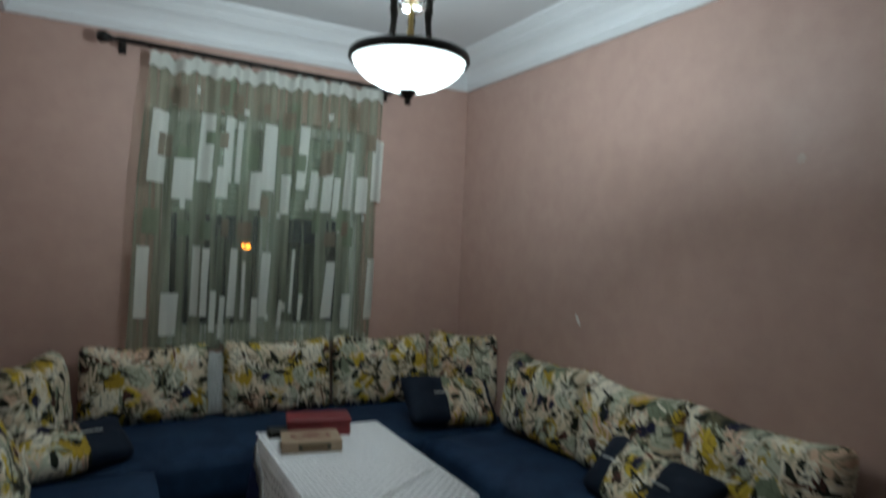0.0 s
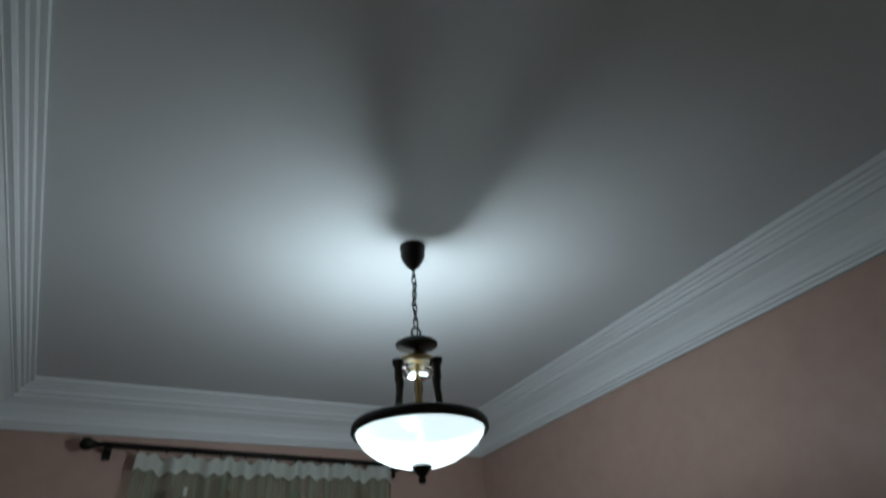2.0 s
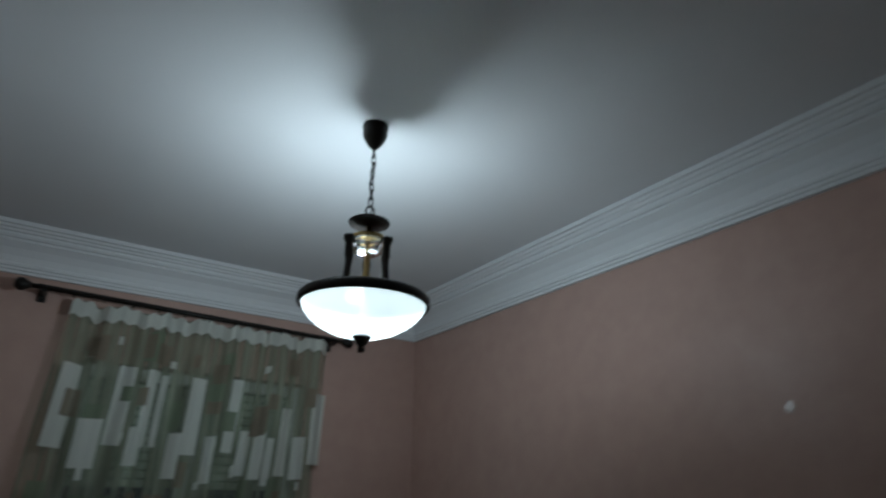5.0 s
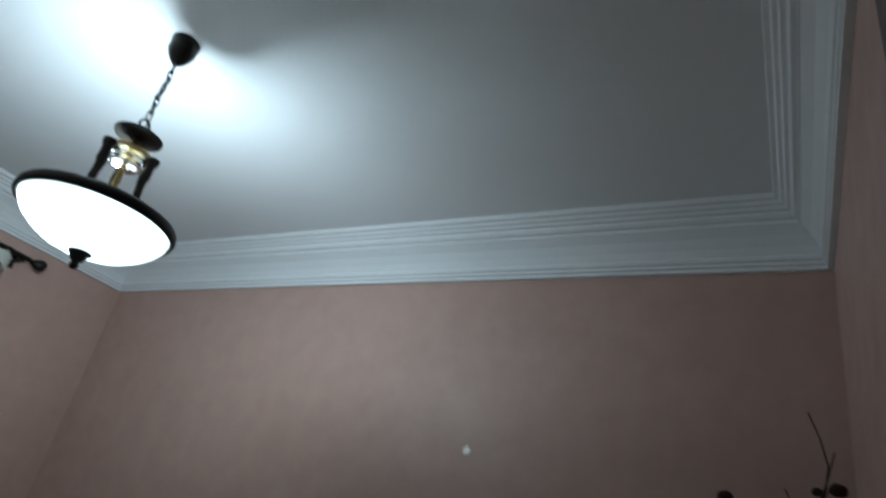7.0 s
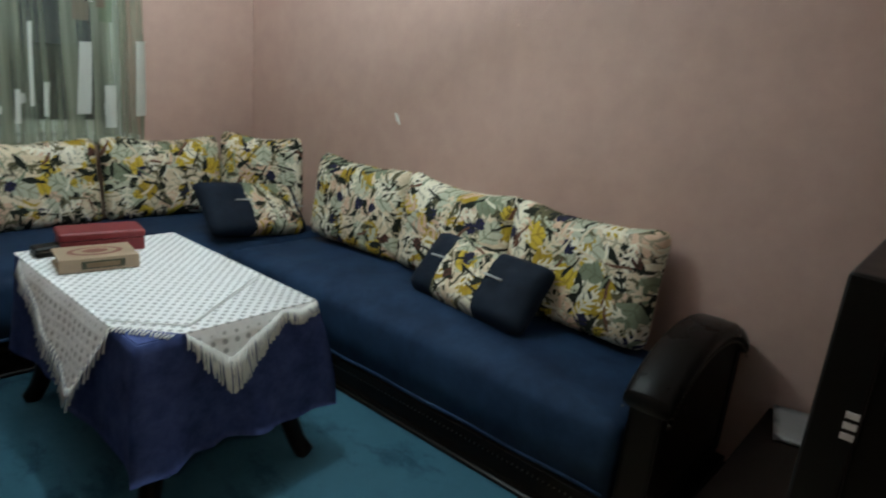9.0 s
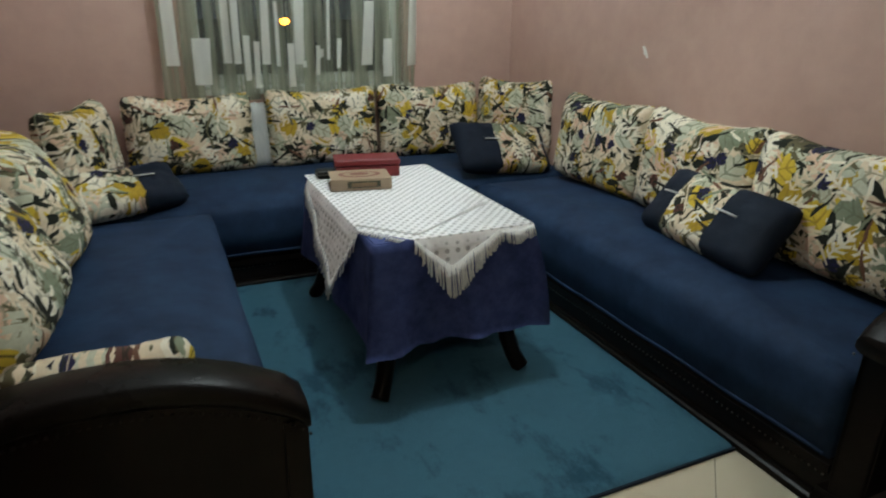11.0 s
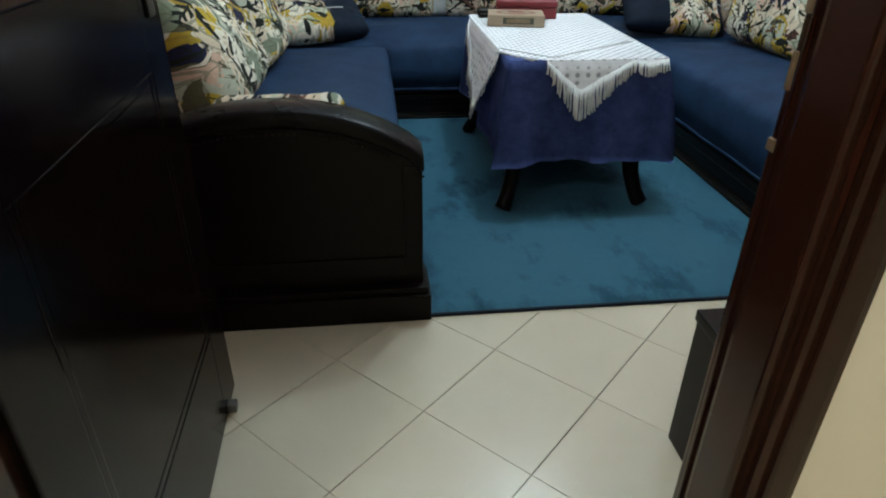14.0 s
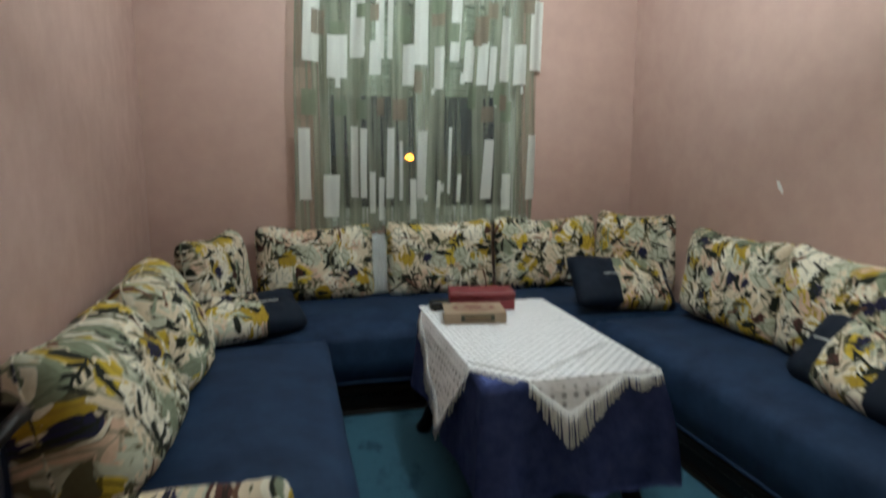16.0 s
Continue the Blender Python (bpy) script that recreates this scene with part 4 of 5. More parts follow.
# ---------------------------------------------------------------- cushions
def pillow(w, h, d, seed, sag=0.0, bands=None, heavy=0.0):
    """A stuffed rectangular cushion standing in the xz plane, thickness along y, foot at z = 0."""
    n, m = 30, 20
    bm = bmesh.new()
    sides = []
    for s in (1, -1):
        g = []
        for j in range(m + 1):
            row = []
            for i in range(n + 1):
                u, v = 2 * i / n - 1, 2 * j / m - 1
                pu, pv = 1 - abs(u) ** 4.2, 1 - abs(v) ** 4.2
                t = (max(pu, 0) ** 0.5) * (max(pv, 0) ** 0.5)
                k = noise.noise((u * 1.7 + seed * 3.1, v * 1.7, s * 2.0))
                f = noise.noise((u * 5 + seed, v * 5, s * 4.0))
                x = u * w / 2 * (1 - 0.035 * (1 - abs(v) ** 2) * abs(u) ** 4)
                z = h / 2 + v * h / 2 * (1 - 0.05 * (1 - u * u) * abs(v) ** 4)
                z -= sag * (1 - u * u) * max(v, 0) * 0.05
                y = s * (d / 2 * t * (1 + 0.12 * k) + 0.006 * f * t)
                y *= 1 - heavy * v
                x *= 1 - 0.18 * heavy * (v + 1)
                crease = noise.noise((u * 9 + seed * 2.3, v * 2.4, s * 3.0))
                y += s * 0.007 * crease * t
                corner = (abs(u) * abs(v)) ** 7
                x -= math.copysign(0.022 * corner, u)
                z -= math.copysign(0.020 * corner, v)
                z += 0.010 * noise.noise((u * 2.2 + seed * 1.9, 5.0, 0)) * max(v, 0)
                if v > -0.2:
                    x += 0.008 * k
                row.append((x, y, z))
            g.append(row)
        sides.append(g)
    verts = {}

    def vert(s, i, j):
        edge = i in (0, n) or j in (0, m)
        key = (0 if edge else s, i, j)
        if key not in verts:
            verts[key] = bm.verts.new(sides[s][j][i])
        return verts[key]

    for s in (0, 1):
        for j in range(m):
            for i in range(n):
                q = [vert(s, i, j), vert(s, i + 1, j), vert(s, i + 1, j + 1), vert(s, i, j + 1)]
                f = bm.faces.new(q if s else q[::-1])
                if bands:
                    u = (i + 0.5) / n
                    f.material_index = 0 if bands[0] < u < bands[1] else 1
    return fix(bm)


def back_cushion(place, turn, lean, w, h, d, seed, label, heavy=0.0):
    bm = pillow(w, h, d, seed, 0.6, None, heavy)
    piping = bmesh.new()
    pts = []
    for k in range(49):
        a = k / 48 * 4
        u, v = ((a * 2 - 1, -1) if a < 1 else (1, (a - 1) * 2 - 1) if a < 2 else (1 - (a - 2) * 2, 1) if a < 3 else (-1, 1 - (a - 3) * 2))
        corner = (abs(u) * abs(v)) ** 7
        px = u * w / 2 * (1 - 0.035 * (1 - v * v) * abs(u) ** 4) - math.copysign(0.022 * corner, u)
        pz = h / 2 + v * h / 2 * (1 - 0.05 * (1 - u * u) * abs(v) ** 4) - 0.6 * (1 - u * u) * max(v, 0) * 0.05 - math.copysign(0.020 * corner, v)
        px *= 1 - 0.18 * heavy * (v + 1)
        pts.append((px, 0, pz + 0.010 * noise.noise((u * 2.2 + seed * 1.9, 5.0, 0)) * max(v, 0)))
    tube(piping, pts, 0.003, 6)
    me = mesh_of("back_cushion", bm, FLORAL, True)
    ob = new("back_cushion", me)
    ob.location = place
    ob.rotation_euler = (radians(lean), 0, radians(turn))
    tagged(ob, label, "cushion", "floral back cushions")
    part("piping", piping, FLORAL, ob, "", True)
    return ob


FL = "cream, mustard and green floral cushion"
ZQ = 0.425
# along the window wall
back_cushion((-1.955, -0.20, ZQ), 0, -9, 0.63, 0.43, 0.19, 1, FL + ", under the window")
back_cushion((-1.262, -0.20, ZQ), 2, -9, 0.63, 0.44, 0.19, 2, FL + ", under the window")
back_cushion((-0.628, -0.20, ZQ), -1, -9, 0.64, 0.445, 0.19, 3, FL + ", under the window")
back_cushion((-0.165, -0.345, ZQ), -52, -8, 0.50, 0.47, 0.17, 4, FL + ", turned into the corner")
# along the right wall
for k, y in enumerate((-1.165, -1.785, -2.385)):
    back_cushion((-0.165, y, ZQ), -90 + (1, -1, 1)[k], -8, 0.635, 0.455, 0.19, 5 + k, FL + ", against the side wall")
# along the left wall
back_cushion((-2.40, -0.50, ZQ), 68, -8, 0.52, 0.44, 0.18, 9, FL + ", turned into the corner")
for k, (x, y) in enumerate(((-2.515, -1.26), (-2.525, -1.915))):
    back_cushion((x, y, ZQ), 90 + (3, -4)[k], (-12, -14)[k], 0.64, (0.44, 0.43)[k], 0.30, 10 + k, FL + ", slumped against the wall", 0.35)
# pale cushion edge between two back cushions
sl = part("cushion_insert", pillow(0.12, 0.36, 0.10, 31), PALE, None, "", True)
sl.location, sl.rotation_euler = (-1.605, -0.15, ZQ), (radians(-8), 0, 0)
tagged(sl, "pale grey cotton cushion between floral cushions", "cushion")


def bolster(place, rot, w, h, d, seed, band, label):
    ob = new("throw_pillow", mesh_of("throw_pillow", pillow(w, h, d, seed, 0.2, band), (FLORAL, NAVY), True))
    ob.location, ob.rotation_euler = place, [radians(a) for a in rot]
    tagged(ob, label, "pillow", "two-tone throw pillows")
    for b in band:
        if 0.05 < b < 0.95:
            # a short ribbon stitched across the seam, half way up
            x = (b - 0.5) * w
            bm = bmesh.new()
            out = -1 if b < 0.5 else 1
            xs = [x + out * (0.09 * k / 8 - 0.012) for k in range(9)]
            tube(bm, [(q, -0.5 * d * max(0.05, 1 - abs(2 * q / w) ** 3.2) ** 0.55 * 1.05 - 0.003, h * 0.52) for q in xs], 0.004, 6)
            part("ribbon", bm, PALE, ob, "pale ribbon seam", True)
    return ob


TP = "navy pillow with floral middle"
bolster((-2.23, -0.83, 0.445), (-60, 0, 24), 0.50, 0.26, 0.13, 21, (-0.1, 0.60), TP + ", lying in the corner")
bolster((-0.42, -0.78, 0.435), (-45, 6, 2), 0.58, 0.32, 0.14, 22, (0.40, 0.90), TP + ", lying in the corner")
bolster((-0.40, -2.05, 0.435), (-40, 0, -96), 0.62, 0.30, 0.16, 23, (0.26, 0.64), TP + ", against the back cushions")
bolster((-2.265, -2.36, 0.41), (10, 0, 0), 0.35, 0.205, 0.12, 24, (-0.1, 1.1), "cream and brown floral throw pillow propped on the end panel")


# ---------------------------------------------------------------- table with cloths
TX0, TX1, TY0, TY1, TZ = -1.548, -1.005, -1.925, -1.005, 0.565


def table():
    t = thing("coffee_table", ((TX0 + TX1) / 2, (TY0 + TY1) / 2, 0.0), "dark wooden coffee table with curved legs under a cloth", "table")
    inv = Matrix.Translation(-Vector(t.location))
    bm = boxed(TX0 + 0.004, TX1 - 0.004, TY0 + 0.004, TY1 - 0.004, TZ - 0.028, TZ, 0.006)
    bm.transform(inv)
    part("tabletop", bm, BLACKWOOD, t)
    bm = boxed(TX0 + 0.05, TX1 - 0.05, TY0 + 0.05, TY1 - 0.05, TZ - 0.115, TZ - 0.028, 0.004)
    bm.transform(inv)
    part("apron", bm, BLACKWOOD, t)
    for x, sx in ((TX0 + 0.06, -1), (TX1 - 0.06, 1)):
        for y, sy in ((TY0 + 0.06, -1), (TY1 - 0.06, 1)):
            bm = bmesh.new()
            o = [(0, TZ - 0.09, 0.036), (0.012, 0.40, 0.042), (0.014, 0.30, 0.040), (0.012, 0.22, 0.036), (0.020, 0.14, 0.031), (0.038, 0.07, 0.029), (0.055, 0.03, 0.031), (0.062, 0.019, 0.031)]
            tube(bm, [(x + sx * a, y + sy * a, z) for a, z, _ in o], [r for _, _, r in o], 10)
            bm.transform(inv)
            part("leg", bm, BLACKWOOD, t, "", True)


table()


def tablecloth():
    """Blue cloth: flat on the top, flared folds down the sides, uneven hem."""
    per = []
    n = 36
    cor = [(TX0 - 0.004, TY0 - 0.004), (TX1 + 0.004, TY0 - 0.004), (TX1 + 0.004, TY1 + 0.004), (TX0 - 0.004, TY1 + 0.004)]
    nrm = [(0, -1), (1, 0), (0, 1), (-1, 0)]
    for k in range(4):
        a, b = cor[k], cor[(k + 1) % 4]
        for j in range(n):
            t = j / n
            c0 = max(0, 1 - t * 5)
            c1 = max(0, 1 - (1 - t) * 5)
            prev, nxt = nrm[k - 1], nrm[(k + 1) % 4]
            nx = nrm[k][0] + prev[0] * c0 * 0.9 + nxt[0] * c1 * 0.9
            ny = nrm[k][1] + prev[1] * c0 * 0.9 + nxt[1] * c1 * 0.9
            per.append((a[0] + (b[0] - a[0]) * t, a[1] + (b[1] - a[1]) * t, nx, ny, max(c0, c1), k + t))
    bm = bmesh.new()
    rings = []
    levels = 14
    for lv in range(levels + 1):
        d = lv / levels
        ring = []
        for x, y, nx, ny, corner, s in per:
            fold = 0.020 * math.sin(s * 11 + 0.7 * math.sin(s * 3)) + 0.012 * math.sin(s * 23 + 1) + 0.030 * math.exp(-((s - 0.13) / 0.045) ** 2) - 0.022 * math.exp(-((s - 0.24) / 0.06) ** 2)
            near = max(0, 1 - abs(s - 1) * 5)
            first = max(0, 1 - min(s, 4 - s) * 5)
            flare = (0.060, 0.045, 0.02, 0.022)[int(s)] * (1 - corner) + (0.02 + 0.075 * near + 0.035 * first) * corner
            out = 0.004 + d ** 0.8 * (flare + fold * d * (0.6 if s > 2 else 1))
            drop = d * (0.352 - 0.014 * math.sin(s * 2.2 + 0.6) + 0.012 * corner)
            ring.append(bm.verts.new((x + nx * out, y + ny * out, TZ + 0.006 - drop - (0.004 if lv else 0))))
        rings.append(ring)
    m = len(per)
    for inset in (0.012, 0.06):
        rings.insert(0, [bm.verts.new((x - nx * inset / max(1, math.hypot(nx, ny)), y - ny * inset / max(1, math.hypot(nx, ny)), TZ + 0.0065)) for x, y, nx, ny, c, q in per])
    for a, b in zip(rings, rings[1:]):
        for k in range(m):
            bm.faces.new((a[k], a[(k + 1) % m], b[(k + 1) % m], b[k]))
    bm.faces.new(rings[0])
    bmesh.ops.solidify(bm, geom=list(bm.faces), thickness=0.002)
    fix(bm)
    box(bm, TX0 - 0.002, TX1 + 0.002, TY0 - 0.002, TY1 + 0.002, TZ + 0.0045, TZ + 0.0088, 0.0015, 1)
    cl = part("tablecloth", bm, CLOTH, None, "", True)
    for p in cl.data.polygons:
        p.use_smooth = abs(p.normal.z) < 0.9
    tagged(cl, "royal blue tablecloth hanging in folds over the table", "tablecloth")


tablecloth()


def lace_cloth():
    """White crochet cloth laid cornerwise; its points hang down the sides with a tasselled fringe."""
    z = TZ + 0.0115
    bm = bmesh.new()
    # outline on the tabletop, with the uncovered corner cut off
    top = [(TX0 - 0.012, TY1 + 0.012), (TX0 - 0.012, -1.79), (-1.43, TY0 - 0.012), (TX1 + 0.012, TY0 - 0.012), (TX1 + 0.012, TY1 + 0.012)]
    bm.faces.new([bm.verts.new((x, y, z)) for x, y in top])

    def flap(a, b, tip, out, n=22):
        """A hanging point between a and b on the edge; tip: (fraction along, drop)."""
        rows = 10
        g = []
        for j in range(rows + 1):
            row = []
            for i in range(n + 1):
                t = i / n
                frac = t / tip[0] if t < tip[0] else (1 - t) / (1 - tip[0])
                drop = tip[1] * frac * j / rows
                x, y = a[0] + (b[0] - a[0]) * t, a[1] + (b[1] - a[1]) * t
                o = 0.006 * min(1, drop * 40) + 0.26 * drop ** 1.05 + 0.006 * math.sin(t * 17) * min(1, drop * 9)
                row.append(bm.verts.new((x + out[0] * o, y + out[1] * o, z - drop - 0.002 * (j > 0))))
            g.append(row)
        for j in range(rows):
            for i in range(n):
                bm.faces.new((g[j][i], g[j][i + 1], g[j + 1][i + 1], g[j + 1][i]))
        return g[-1]

    hems = [(flap((TX0 - 0.012, -1.06), (TX0 - 0.012, -1.79), (0.80, 0.235), (-1, 0)), (-1, 0)),
            (flap((-1.425, TY0 - 0.012), (-1.12, TY0 - 0.012), (0.38, 0.095), (0, -1)), (0, -1)),
            (flap((-1.12, TY0 - 0.012), (TX1 + 0.012, TY0 - 0.012), (0.5, 0.012), (0, -1), 9), (0, -1)),
            (flap((TX1 + 0.012, TY0 - 0.012), (TX1 + 0.012, -1.06), (0.5, 0.20), (1, 0)), (1, 0))]
    ends = [([tuple(v.co) for v in row], out) for row, out in hems]
    bmesh.ops.remove_doubles(bm, verts=bm.verts, dist=0.0005)
    cl = part("crochet_cloth", bm, LACE, None, "", True)
    tagged(cl, "white crochet lace cloth with fringe over a blue tablecloth", "lace cloth")
    rng = random.Random(8)
    ends.append(([(TX0 - 0.012 + 0.106 * k / 8, -1.79 + (TY0 - 0.012 + 1.79) * k / 8, z + 0.001) for k in range(9)], None))
    for row, out in ends:
        pts = []
        for p, q in zip(row, row[1:]):
            for f in ((0.15, 0.5, 0.85) if out and out[0] == 0 else (0.25, 0.75)):
                pts.append([p[c] + (q[c] - p[c]) * f for c in range(3)])
        for x, y, zz in pts:
            depth = z - zz
            if out and out[1]:
                ln = rng.uniform(0.030, 0.042) + min(0.068, depth * 0.75)
            else:
                ln = rng.uniform(0.050, 0.072)
            if out is None:
                # strands of the cut corner lie across the tabletop
                a = rng.uniform(-0.5, 0.5)
                e = (x - 0.020 + 0.010 * a, y - 0.020 - 0.010 * a, zz + 0.001)
                mid = (x - 0.010, y - 0.010, zz + 0.003)
            else:
                w = rng.uniform(-0.008, 0.008)
                e = (x + out[0] * (0.006 + 0.16 * ln) + abs(out[1]) * w, y + out[1] * (0.006 + 0.16 * ln) + abs(out[0]) * w, zz - ln)
                mid = (x + out[0] * 0.008 + abs(out[1]) * w * 0.3, y + out[1] * 0.008, zz - ln * 0.4)
            bm = bmesh.new()
            tube(bm, [(x, y, zz), mid, e], [0.0030, 0.0022, 0.0032], 5)
            part("tassel", bm, YARN, cl, "", True)
    # raised crochet borders
    bm = bmesh.new()
    for a, b in (((TX0 - 0.006, -1.74), (-1.40, -1.90)), ((-1.40, -1.90), (-1.03, -1.65)), ((-1.40, -1.905), (-1.02, -1.66))):
        tube(bm, [(a[0] + (b[0] - a[0]) * k / 10, a[1] + (b[1] - a[1]) * k / 10, z + 0.002) for k in range(11)], 0.0022, 5)
    part("crochet_border", bm, YARN, cl, "", True)


lace_cloth()
ZT = TZ + 0.014


# ---------------------------------------------------------------- things on the table
def old_book():
    b = thing("book", (-1.392, -1.255, ZT), "worn tan hardback book with dark oval ornament, closed", "book")
    b.rotation_euler = (0, 0, radians(-10))
    part("page_block", boxed(-0.108, 0.112, -0.068, 0.070, 0.006, 0.040, 0.002), PAGES, b, "cream page block")
    for z0 in (0.0, 0.040):
        part("cover", boxed(-0.118, 0.118, -0.075, 0.076, z0, z0 + 0.006, 0.0015), BOOKCOVER, b)
    bm = boxed(-0.120, 0.120, -0.078, -0.070, 0.0, 0.046, 0.003)
    part("spine", bm, BOOKCOVER, b)
    part("spine_label", boxed(-0.055, 0.075, -0.0805, -0.0775, 0.010, 0.036, 0.0008), BOOKDARK, b, "dark green spine label")
    part("spine_label_inset", boxed(-0.040, 0.060, -0.0822, -0.0803, 0.015, 0.031, 0.0005), OLDBRASS, b)
    for rx, ry, zz, mt in ((0.085, 0.048, 0.0462, BOOKRED), (0.066, 0.036, 0.0470, BOOKCOVER), (0.040, 0.022, 0.0478, BOOKRED)):
        bm = bmesh.new()
        bm.faces.new([bm.verts.new((rx * math.cos(a * math.pi / 16), ry * math.sin(a * math.pi / 16), zz)) for a in range(32)])
        part("cover_ornament", bm, mt, b)


def red_box():
    b = thing("case", (-1.305, -1.075, ZT), "maroon covered flat case lying on the lace cloth", "case")
    b.rotation_euler = (0, 0, radians(-11))
    part("case_body", boxed(-0.135, 0.135, -0.065, 0.065, 0, 0.046, 0.008, 3), MAROON, b)
    part("case_lid", boxed(-0.138, 0.138, -0.068, 0.068, 0.047, 0.076, 0.012, 3), MAROON, b)


def dark_purse():
    b = thing("purse", (-1.475, -1.075, ZT), "small dark zipped purse on the lace cloth", "purse")
    part("purse_body", boxed(-0.05, 0.05, -0.032, 0.032, 0, 0.034, 0.012, 3), BLACKPLASTIC, b)
    part("zip", boxed(-0.045, 0.045, -0.034, -0.031, 0.016, 0.020, 0.001), STEEL, b)


old_book()
red_box()
dark_purse()


# ---------------------------------------------------------------- bench, television and vase by the door wall
def bench():
    b = thing("low_bench", (-0.75, -3.33, 0), "low dark wooden television bench beside the door", "cabinet")
    inv = Matrix.Translation(-Vector(b.location))

    def put(name, bm, mat=BLACKWOOD):
        bm.transform(inv)
        part(name, bm, mat, b)

    x0, x1, y0, y1 = -1.40, -0.02, -3.545, -3.09
    put("top", boxed(x0, x1, y0, y1, 0.325, 0.35, 0.003))
    put("side_panel", boxed(x0 + 0.004, x0 + 0.026, y0 + 0.004, y1 - 0.004, 0.003, 0.325, 0.002))
    put("side_panel", boxed(x1 - 0.026, x1 - 0.004, y0 + 0.004, y1 - 0.004, 0.003, 0.325, 0.002))
    put("shelf", boxed(x0 + 0.026, x1 - 0.026, y0 + 0.01, y1 - 0.006, 0.06, 0.08, 0.002))
    put("back_panel", boxed(x0 + 0.026, x1 - 0.026, y0 + 0.004, y0 + 0.010, 0.08, 0.325))
    for k in range(3):
        a = x0 + 0.03 + k * (x1 - x0 - 0.06) / 3
        put("drawer_front", boxed(a + 0.003, a + (x1 - x0 - 0.06) / 3 - 0.003, y1 - 0.022, y1 - 0.004, 0.09, 0.318, 0.003))


def television():
    t = thing("television", (-0.74, -3.40, 0.35), "black television with a thick rounded back on the bench", "television")
    x0, x1 = -0.42, 0.42
    bm = boxed(x0, x1, 0.01, 0.075, 0.07, 0.745, 0.012, 3)
    part("front_bezel", bm, BLACKPLASTIC, t)
    part("screen", boxed(x0 + 0.035, x1 - 0.035, 0.0735, 0.077, 0.115, 0.71, 0.001), SCREEN, t)
    bm = bmesh.new()
    sweep(bm, [(0.01, 0.09), (0.01, 0.725), (-0.03, 0.70), (-0.075, 0.62), (-0.085, 0.40), (-0.07, 0.12)], lambda u, v: Vector((x0 + 0.02, u, v)), lambda u, v: Vector((x1 - 0.02, u, v)))
    part("rear_shell", fix(bm), BLACKPLASTIC, t)
    bm = boxed(-0.06, 0.06, -0.02, 0.03, 0.01, 0.08, 0.004)
    part("neck", bm, BLACKPLASTIC, t)
    part("foot", boxed(-0.22, 0.22, -0.10, 0.10, 0.0, 0.014, 0.005), BLACKPLASTIC, t)
    for k in range(3):
        part("label_bar", boxed(x0 - 0.002, x0 + 0.001, 0.013, 0.031, 0.50 + k * 0.017, 0.510 + k * 0.017), PAPER, t, "white label bar")


def vase():
    v = thing("floor_vase", (-0.20, -3.468, 0.35), "tall black vase with dark dried branches and red buds", "vase")
    part("vase_body", spin(bmesh.new(), [(0.055, 0.0), (0.060, 0.02), (0.052, 0.12), (0.048, 0.30), (0.055, 0.50), (0.066, 0.66), (0.072, 0.72), (0.066, 0.722), (0.058, 0.70), (0.02, 0.69)], 24), BLACKPLASTIC, v, "tall black vase", True)
    rng = random.Random(12)
    tips = [(0.03, -0.03, 1.62), (-0.02, 0.17, 1.36), (-0.03, 0.05, 1.40), (0.05, -0.05, 1.42), (0.02, -0.07, 1.30), (-0.06, 0.20, 1.02), (0.06, 0.01, 1.16), (-0.02, -0.04, 1.50), (0.02, 0.045, 1.24), (-0.03, -0.02, 1.28), (0.04, -0.06, 1.36), (0.00, 0.09, 1.10)]
    for k, (dx, dy, zt) in enumerate(tips):
        bm = bmesh.new()
        pts, rad = [], []
        ph = rng.uniform(0, 6)
        for j in range(15):
            f = j / 14
            wob = 0.017 * math.sin(f * 17 + ph) * (0.3 + f)
            bow = math.sin(f * math.pi) * 0.02
            pts.append((dx * f ** 1.3 + wob * 0.7 + rng.uniform(-1, 1) * 0.002, dy * f ** 1.2 + wob + bow * (1 if dy > 0 else -0.3), 0.60 + (zt - 0.60) * f))
            rad.append(0.0052 * (1 - 0.62 * f))
        tube(bm, pts, rad, 6)
        br = part("branch", bm, TWIG, v, "dark dried twisted branch", True)
        for q in range(7 if dy > 0 else 2):
            j = rng.choice((4, 5, 7, 8, 8, 9, 11, 11, 12, 14))
            p = Vector(pts[j]) + Vector((rng.uniform(-1, 1) * 0.018, rng.uniform(-1, 1) * 0.036, rng.uniform(-0.01, 0.02)))
            bb = bmesh.new()
            tube(bb, [pts[j], (p + Vector(pts[j])) / 2 + Vector((0, 0, 0.006)), p], 0.0018, 5)
            c = bmesh.ops.create_icosphere(bb, subdivisions=2, radius=rng.uniform(0.014, 0.024))
            for w in c["verts"]:
                w.co = Vector((w.co.x, w.co.y, w.co.z * 0.8)) * (1 + 0.18 * noise.noise(w.co * 90 + Vector((k, q, 0)))) + p
            part("bud", bb, BUD, br, "", True)


bench()
television()
vase()

pp = bmesh.new()
g = [[pp.verts.new((-0.11 + 0.22 * i / 8, -0.08 + 0.16 * j / 6, 0.002 + 0.016 * abs(noise.noise((i * 0.6, j * 0.5, 3))) + 0.012 * (i / 8) ** 2)) for i in range(9)] for j in range(7)]
for j in range(6):
    for i in range(8):
        pp.faces.new((g[j][i], g[j][i + 1], g[j + 1][i + 1], g[j + 1][i]))
bmesh.ops.solidify(pp, geom=list(pp.faces), thickness=0.001)
pap = part("paper", pp, PAPER, None, "", True)
pap.location, pap.rotation_euler = (-0.115, -3.205, 0.352), (0, 0, radians(14))
tagged(pap, "crumpled white paper sheets on the dark bench", "paper")

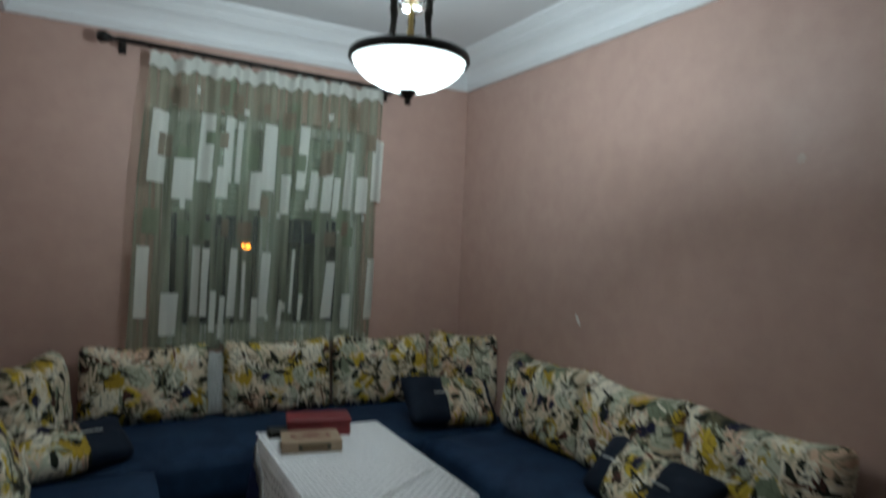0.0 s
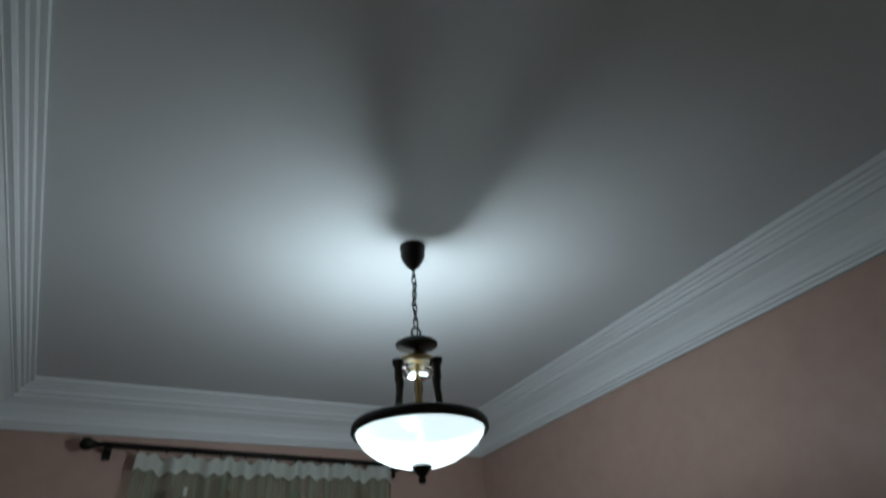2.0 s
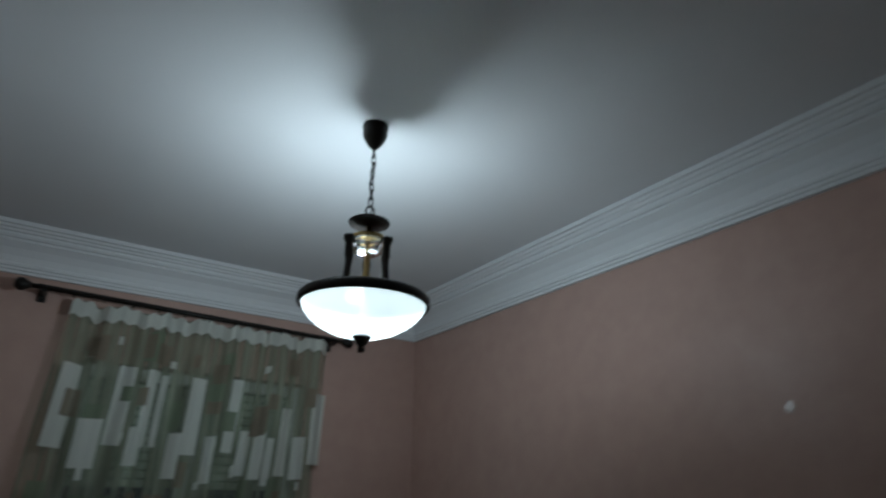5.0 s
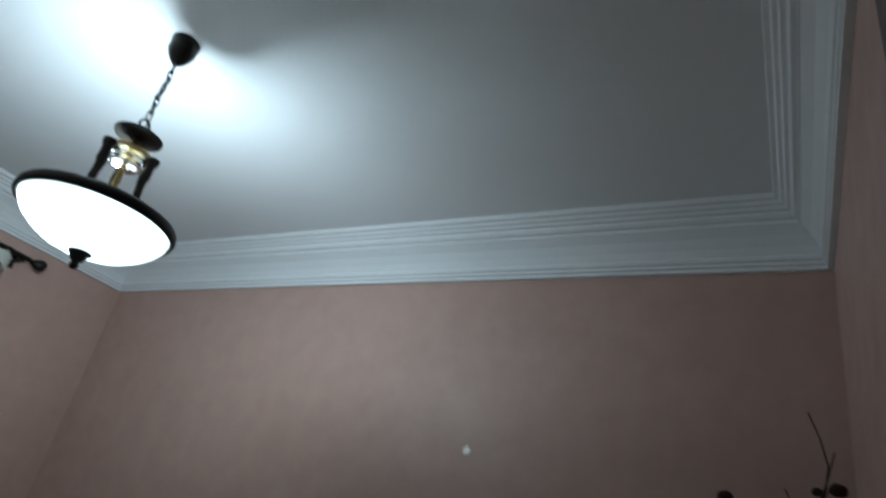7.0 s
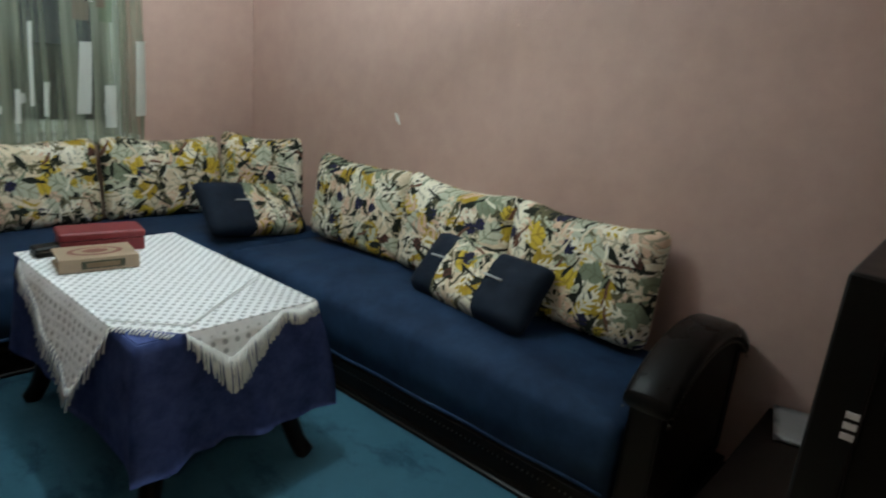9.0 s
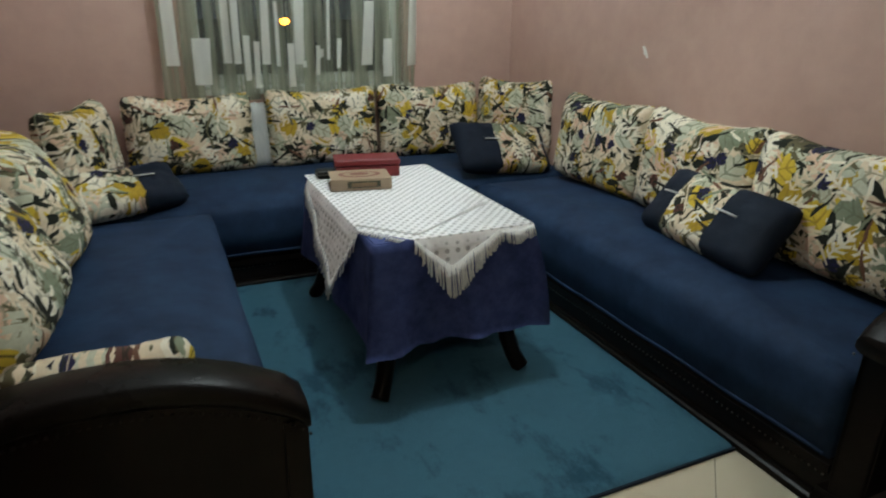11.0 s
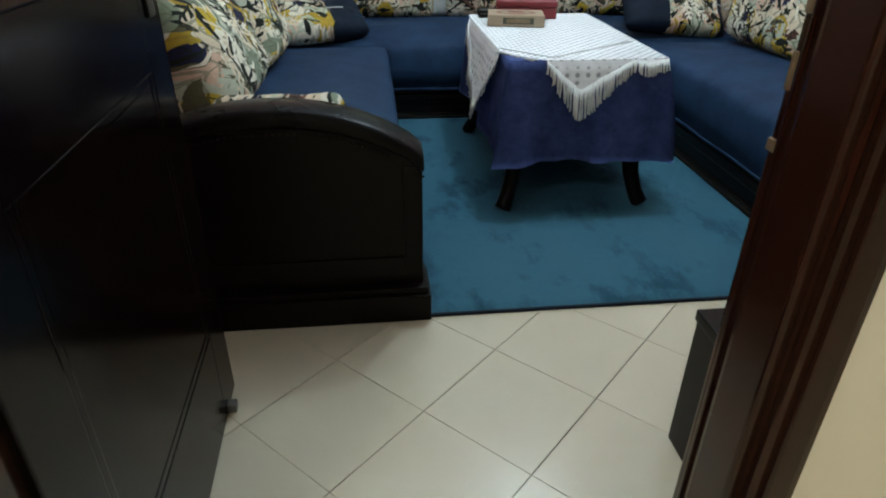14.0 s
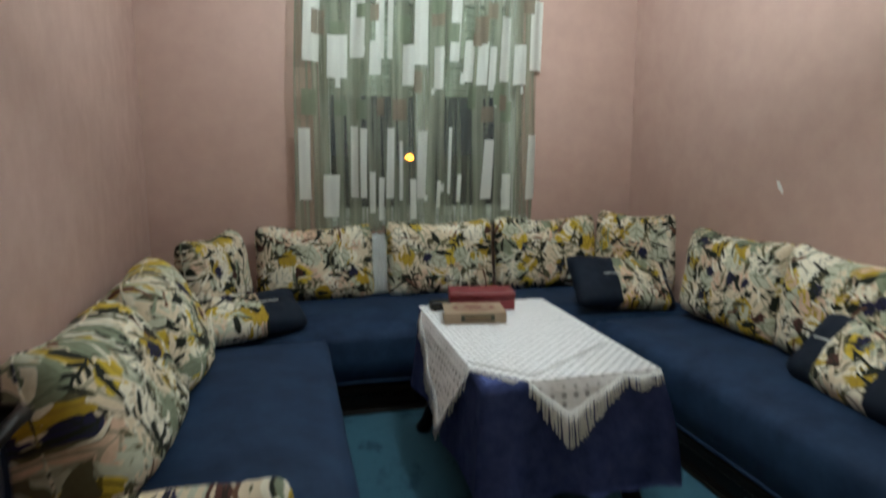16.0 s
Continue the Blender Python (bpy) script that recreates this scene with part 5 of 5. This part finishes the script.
# chipped patch of plaster on the side wall
cp = bmesh.new()
cp.faces.new([cp.verts.new((-0.0025, -1.251 + 1.3 * a, 1.073 + 1.3 * b)) for a, b in ((-0.018, -0.016), (-0.010, -0.022), (-0.002, -0.008), (0.004, -0.010), (0.010, 0.004), (0.018, 0.020), (0.006, 0.022), (-0.004, 0.012), (-0.010, 0.002))])
tagged(part("wall_chip", cp, CHIP), "white chip in the pink plaster", "wall damage", kind="structure")

# small uneven patch, paler and smoother than the side wall round it
cp = bmesh.new()
cp.faces.new([cp.verts.new((-0.0025, -2.40 + 0.017 * (1 + 0.25 * math.sin(3 * k)) * math.cos(k * math.pi / 7), 1.80 + 0.020 * (1 + 0.3 * math.sin(2.3 * k)) * math.sin(k * math.pi / 7))) for k in range(14)])
tagged(part("wall_patch", cp, PALESPOT), "small pale shiny patch on the pink plaster", "wall damage", kind="structure")


# ---------------------------------------------------------------- outside the window
def street():
    s = thing("street_lamp", (4.1, 30.0, -6.0), "street lamp glowing orange in the night", "street lamp")
    part("pole", spin(bmesh.new(), [(0.10, 0), (0.08, 0.6), (0.05, 6.6)], 12), BRONZE, s)
    bm = bmesh.new()
    tube(bm, [(0, 0, 6.5), (0, -0.3, 6.85), (0, -0.9, 6.9)], 0.04, 8)
    part("bracket_arm", bm, BRONZE, s)
    c = bmesh.new()
    bmesh.ops.create_icosphere(c, subdivisions=2, radius=0.24)
    c.transform(Matrix.Translation((0, -1.0, 6.75)) @ Matrix.Diagonal((1, 1.3, 0.7, 1)))
    part("lantern", c, STREET, s, "glowing orange lantern", True)


street()
tagged(part("ground", boxed(-300, 300, 0.5, 600, -6.2, -6.0), NIGHT), "dark street ground outside", "ground", kind="structure")


# ---------------------------------------------------------------- floor tiles, diagonal
def tiles():
    S = 0.298
    ox, oy = -1.937, -2.954

    def one():
        # joints are wide one way and tight the other
        return boxed(-S / 2 + 0.0004, S / 2 - 0.0004, -S / 2 + 0.0011, S / 2 - 0.0011, -0.008, 0.0, 0.0008, 1)

    me = mesh_of("floor_tile", one(), TILE)
    c, half = math.cos(radians(45)), S * 0.7072
    for i in range(-22, 23):
        for j in range(-22, 23):
            x = ox + ((i + 0.5) * c - (j + 0.5) * c) * S
            y = oy + ((i + 0.5) * c + (j + 0.5) * c) * S
            x0, x1, y0, y1 = (HX0, HX1, HY, YO) if y < (YO + YD) / 2 else (XL, 0, YD, 0)
            if DL - 0.2 < x < DR + 0.2:
                y0, y1 = HY, 0
            if x < x0 - half or x > x1 + half or y < y0 - half or y > y1 + half:
                continue
            m = pose(x, y, 0, 0, 0, 45)
            data = me
            if x < x0 + half or x > x1 - half or y < y0 + half or y > y1 - half:
                bm = one()
                for at, out in (((x0, 0, 0), (-1, 0, 0)), ((x1, 0, 0), (1, 0, 0)), ((0, y0, 0), (0, -1, 0)), ((0, y1, 0), (0, 1, 0))):
                    inv = m.inverted()
                    cut = bmesh.ops.bisect_plane(bm, geom=bm.verts[:] + bm.edges[:] + bm.faces[:], plane_co=inv @ Vector(at), plane_no=inv.to_3x3() @ Vector(out), clear_outer=True)
                    rim = [e for e in cut["geom_cut"] if isinstance(e, bmesh.types.BMEdge)]
                    if rim:
                        bmesh.ops.contextual_create(bm, geom=rim)
                if len(bm.faces) < 4:
                    continue
                data = mesh_of("floor_tile", bm, TILE)
            ob = new("floor_tile", data)
            ob.matrix_world = m
            ob.parent = floor


tiles()
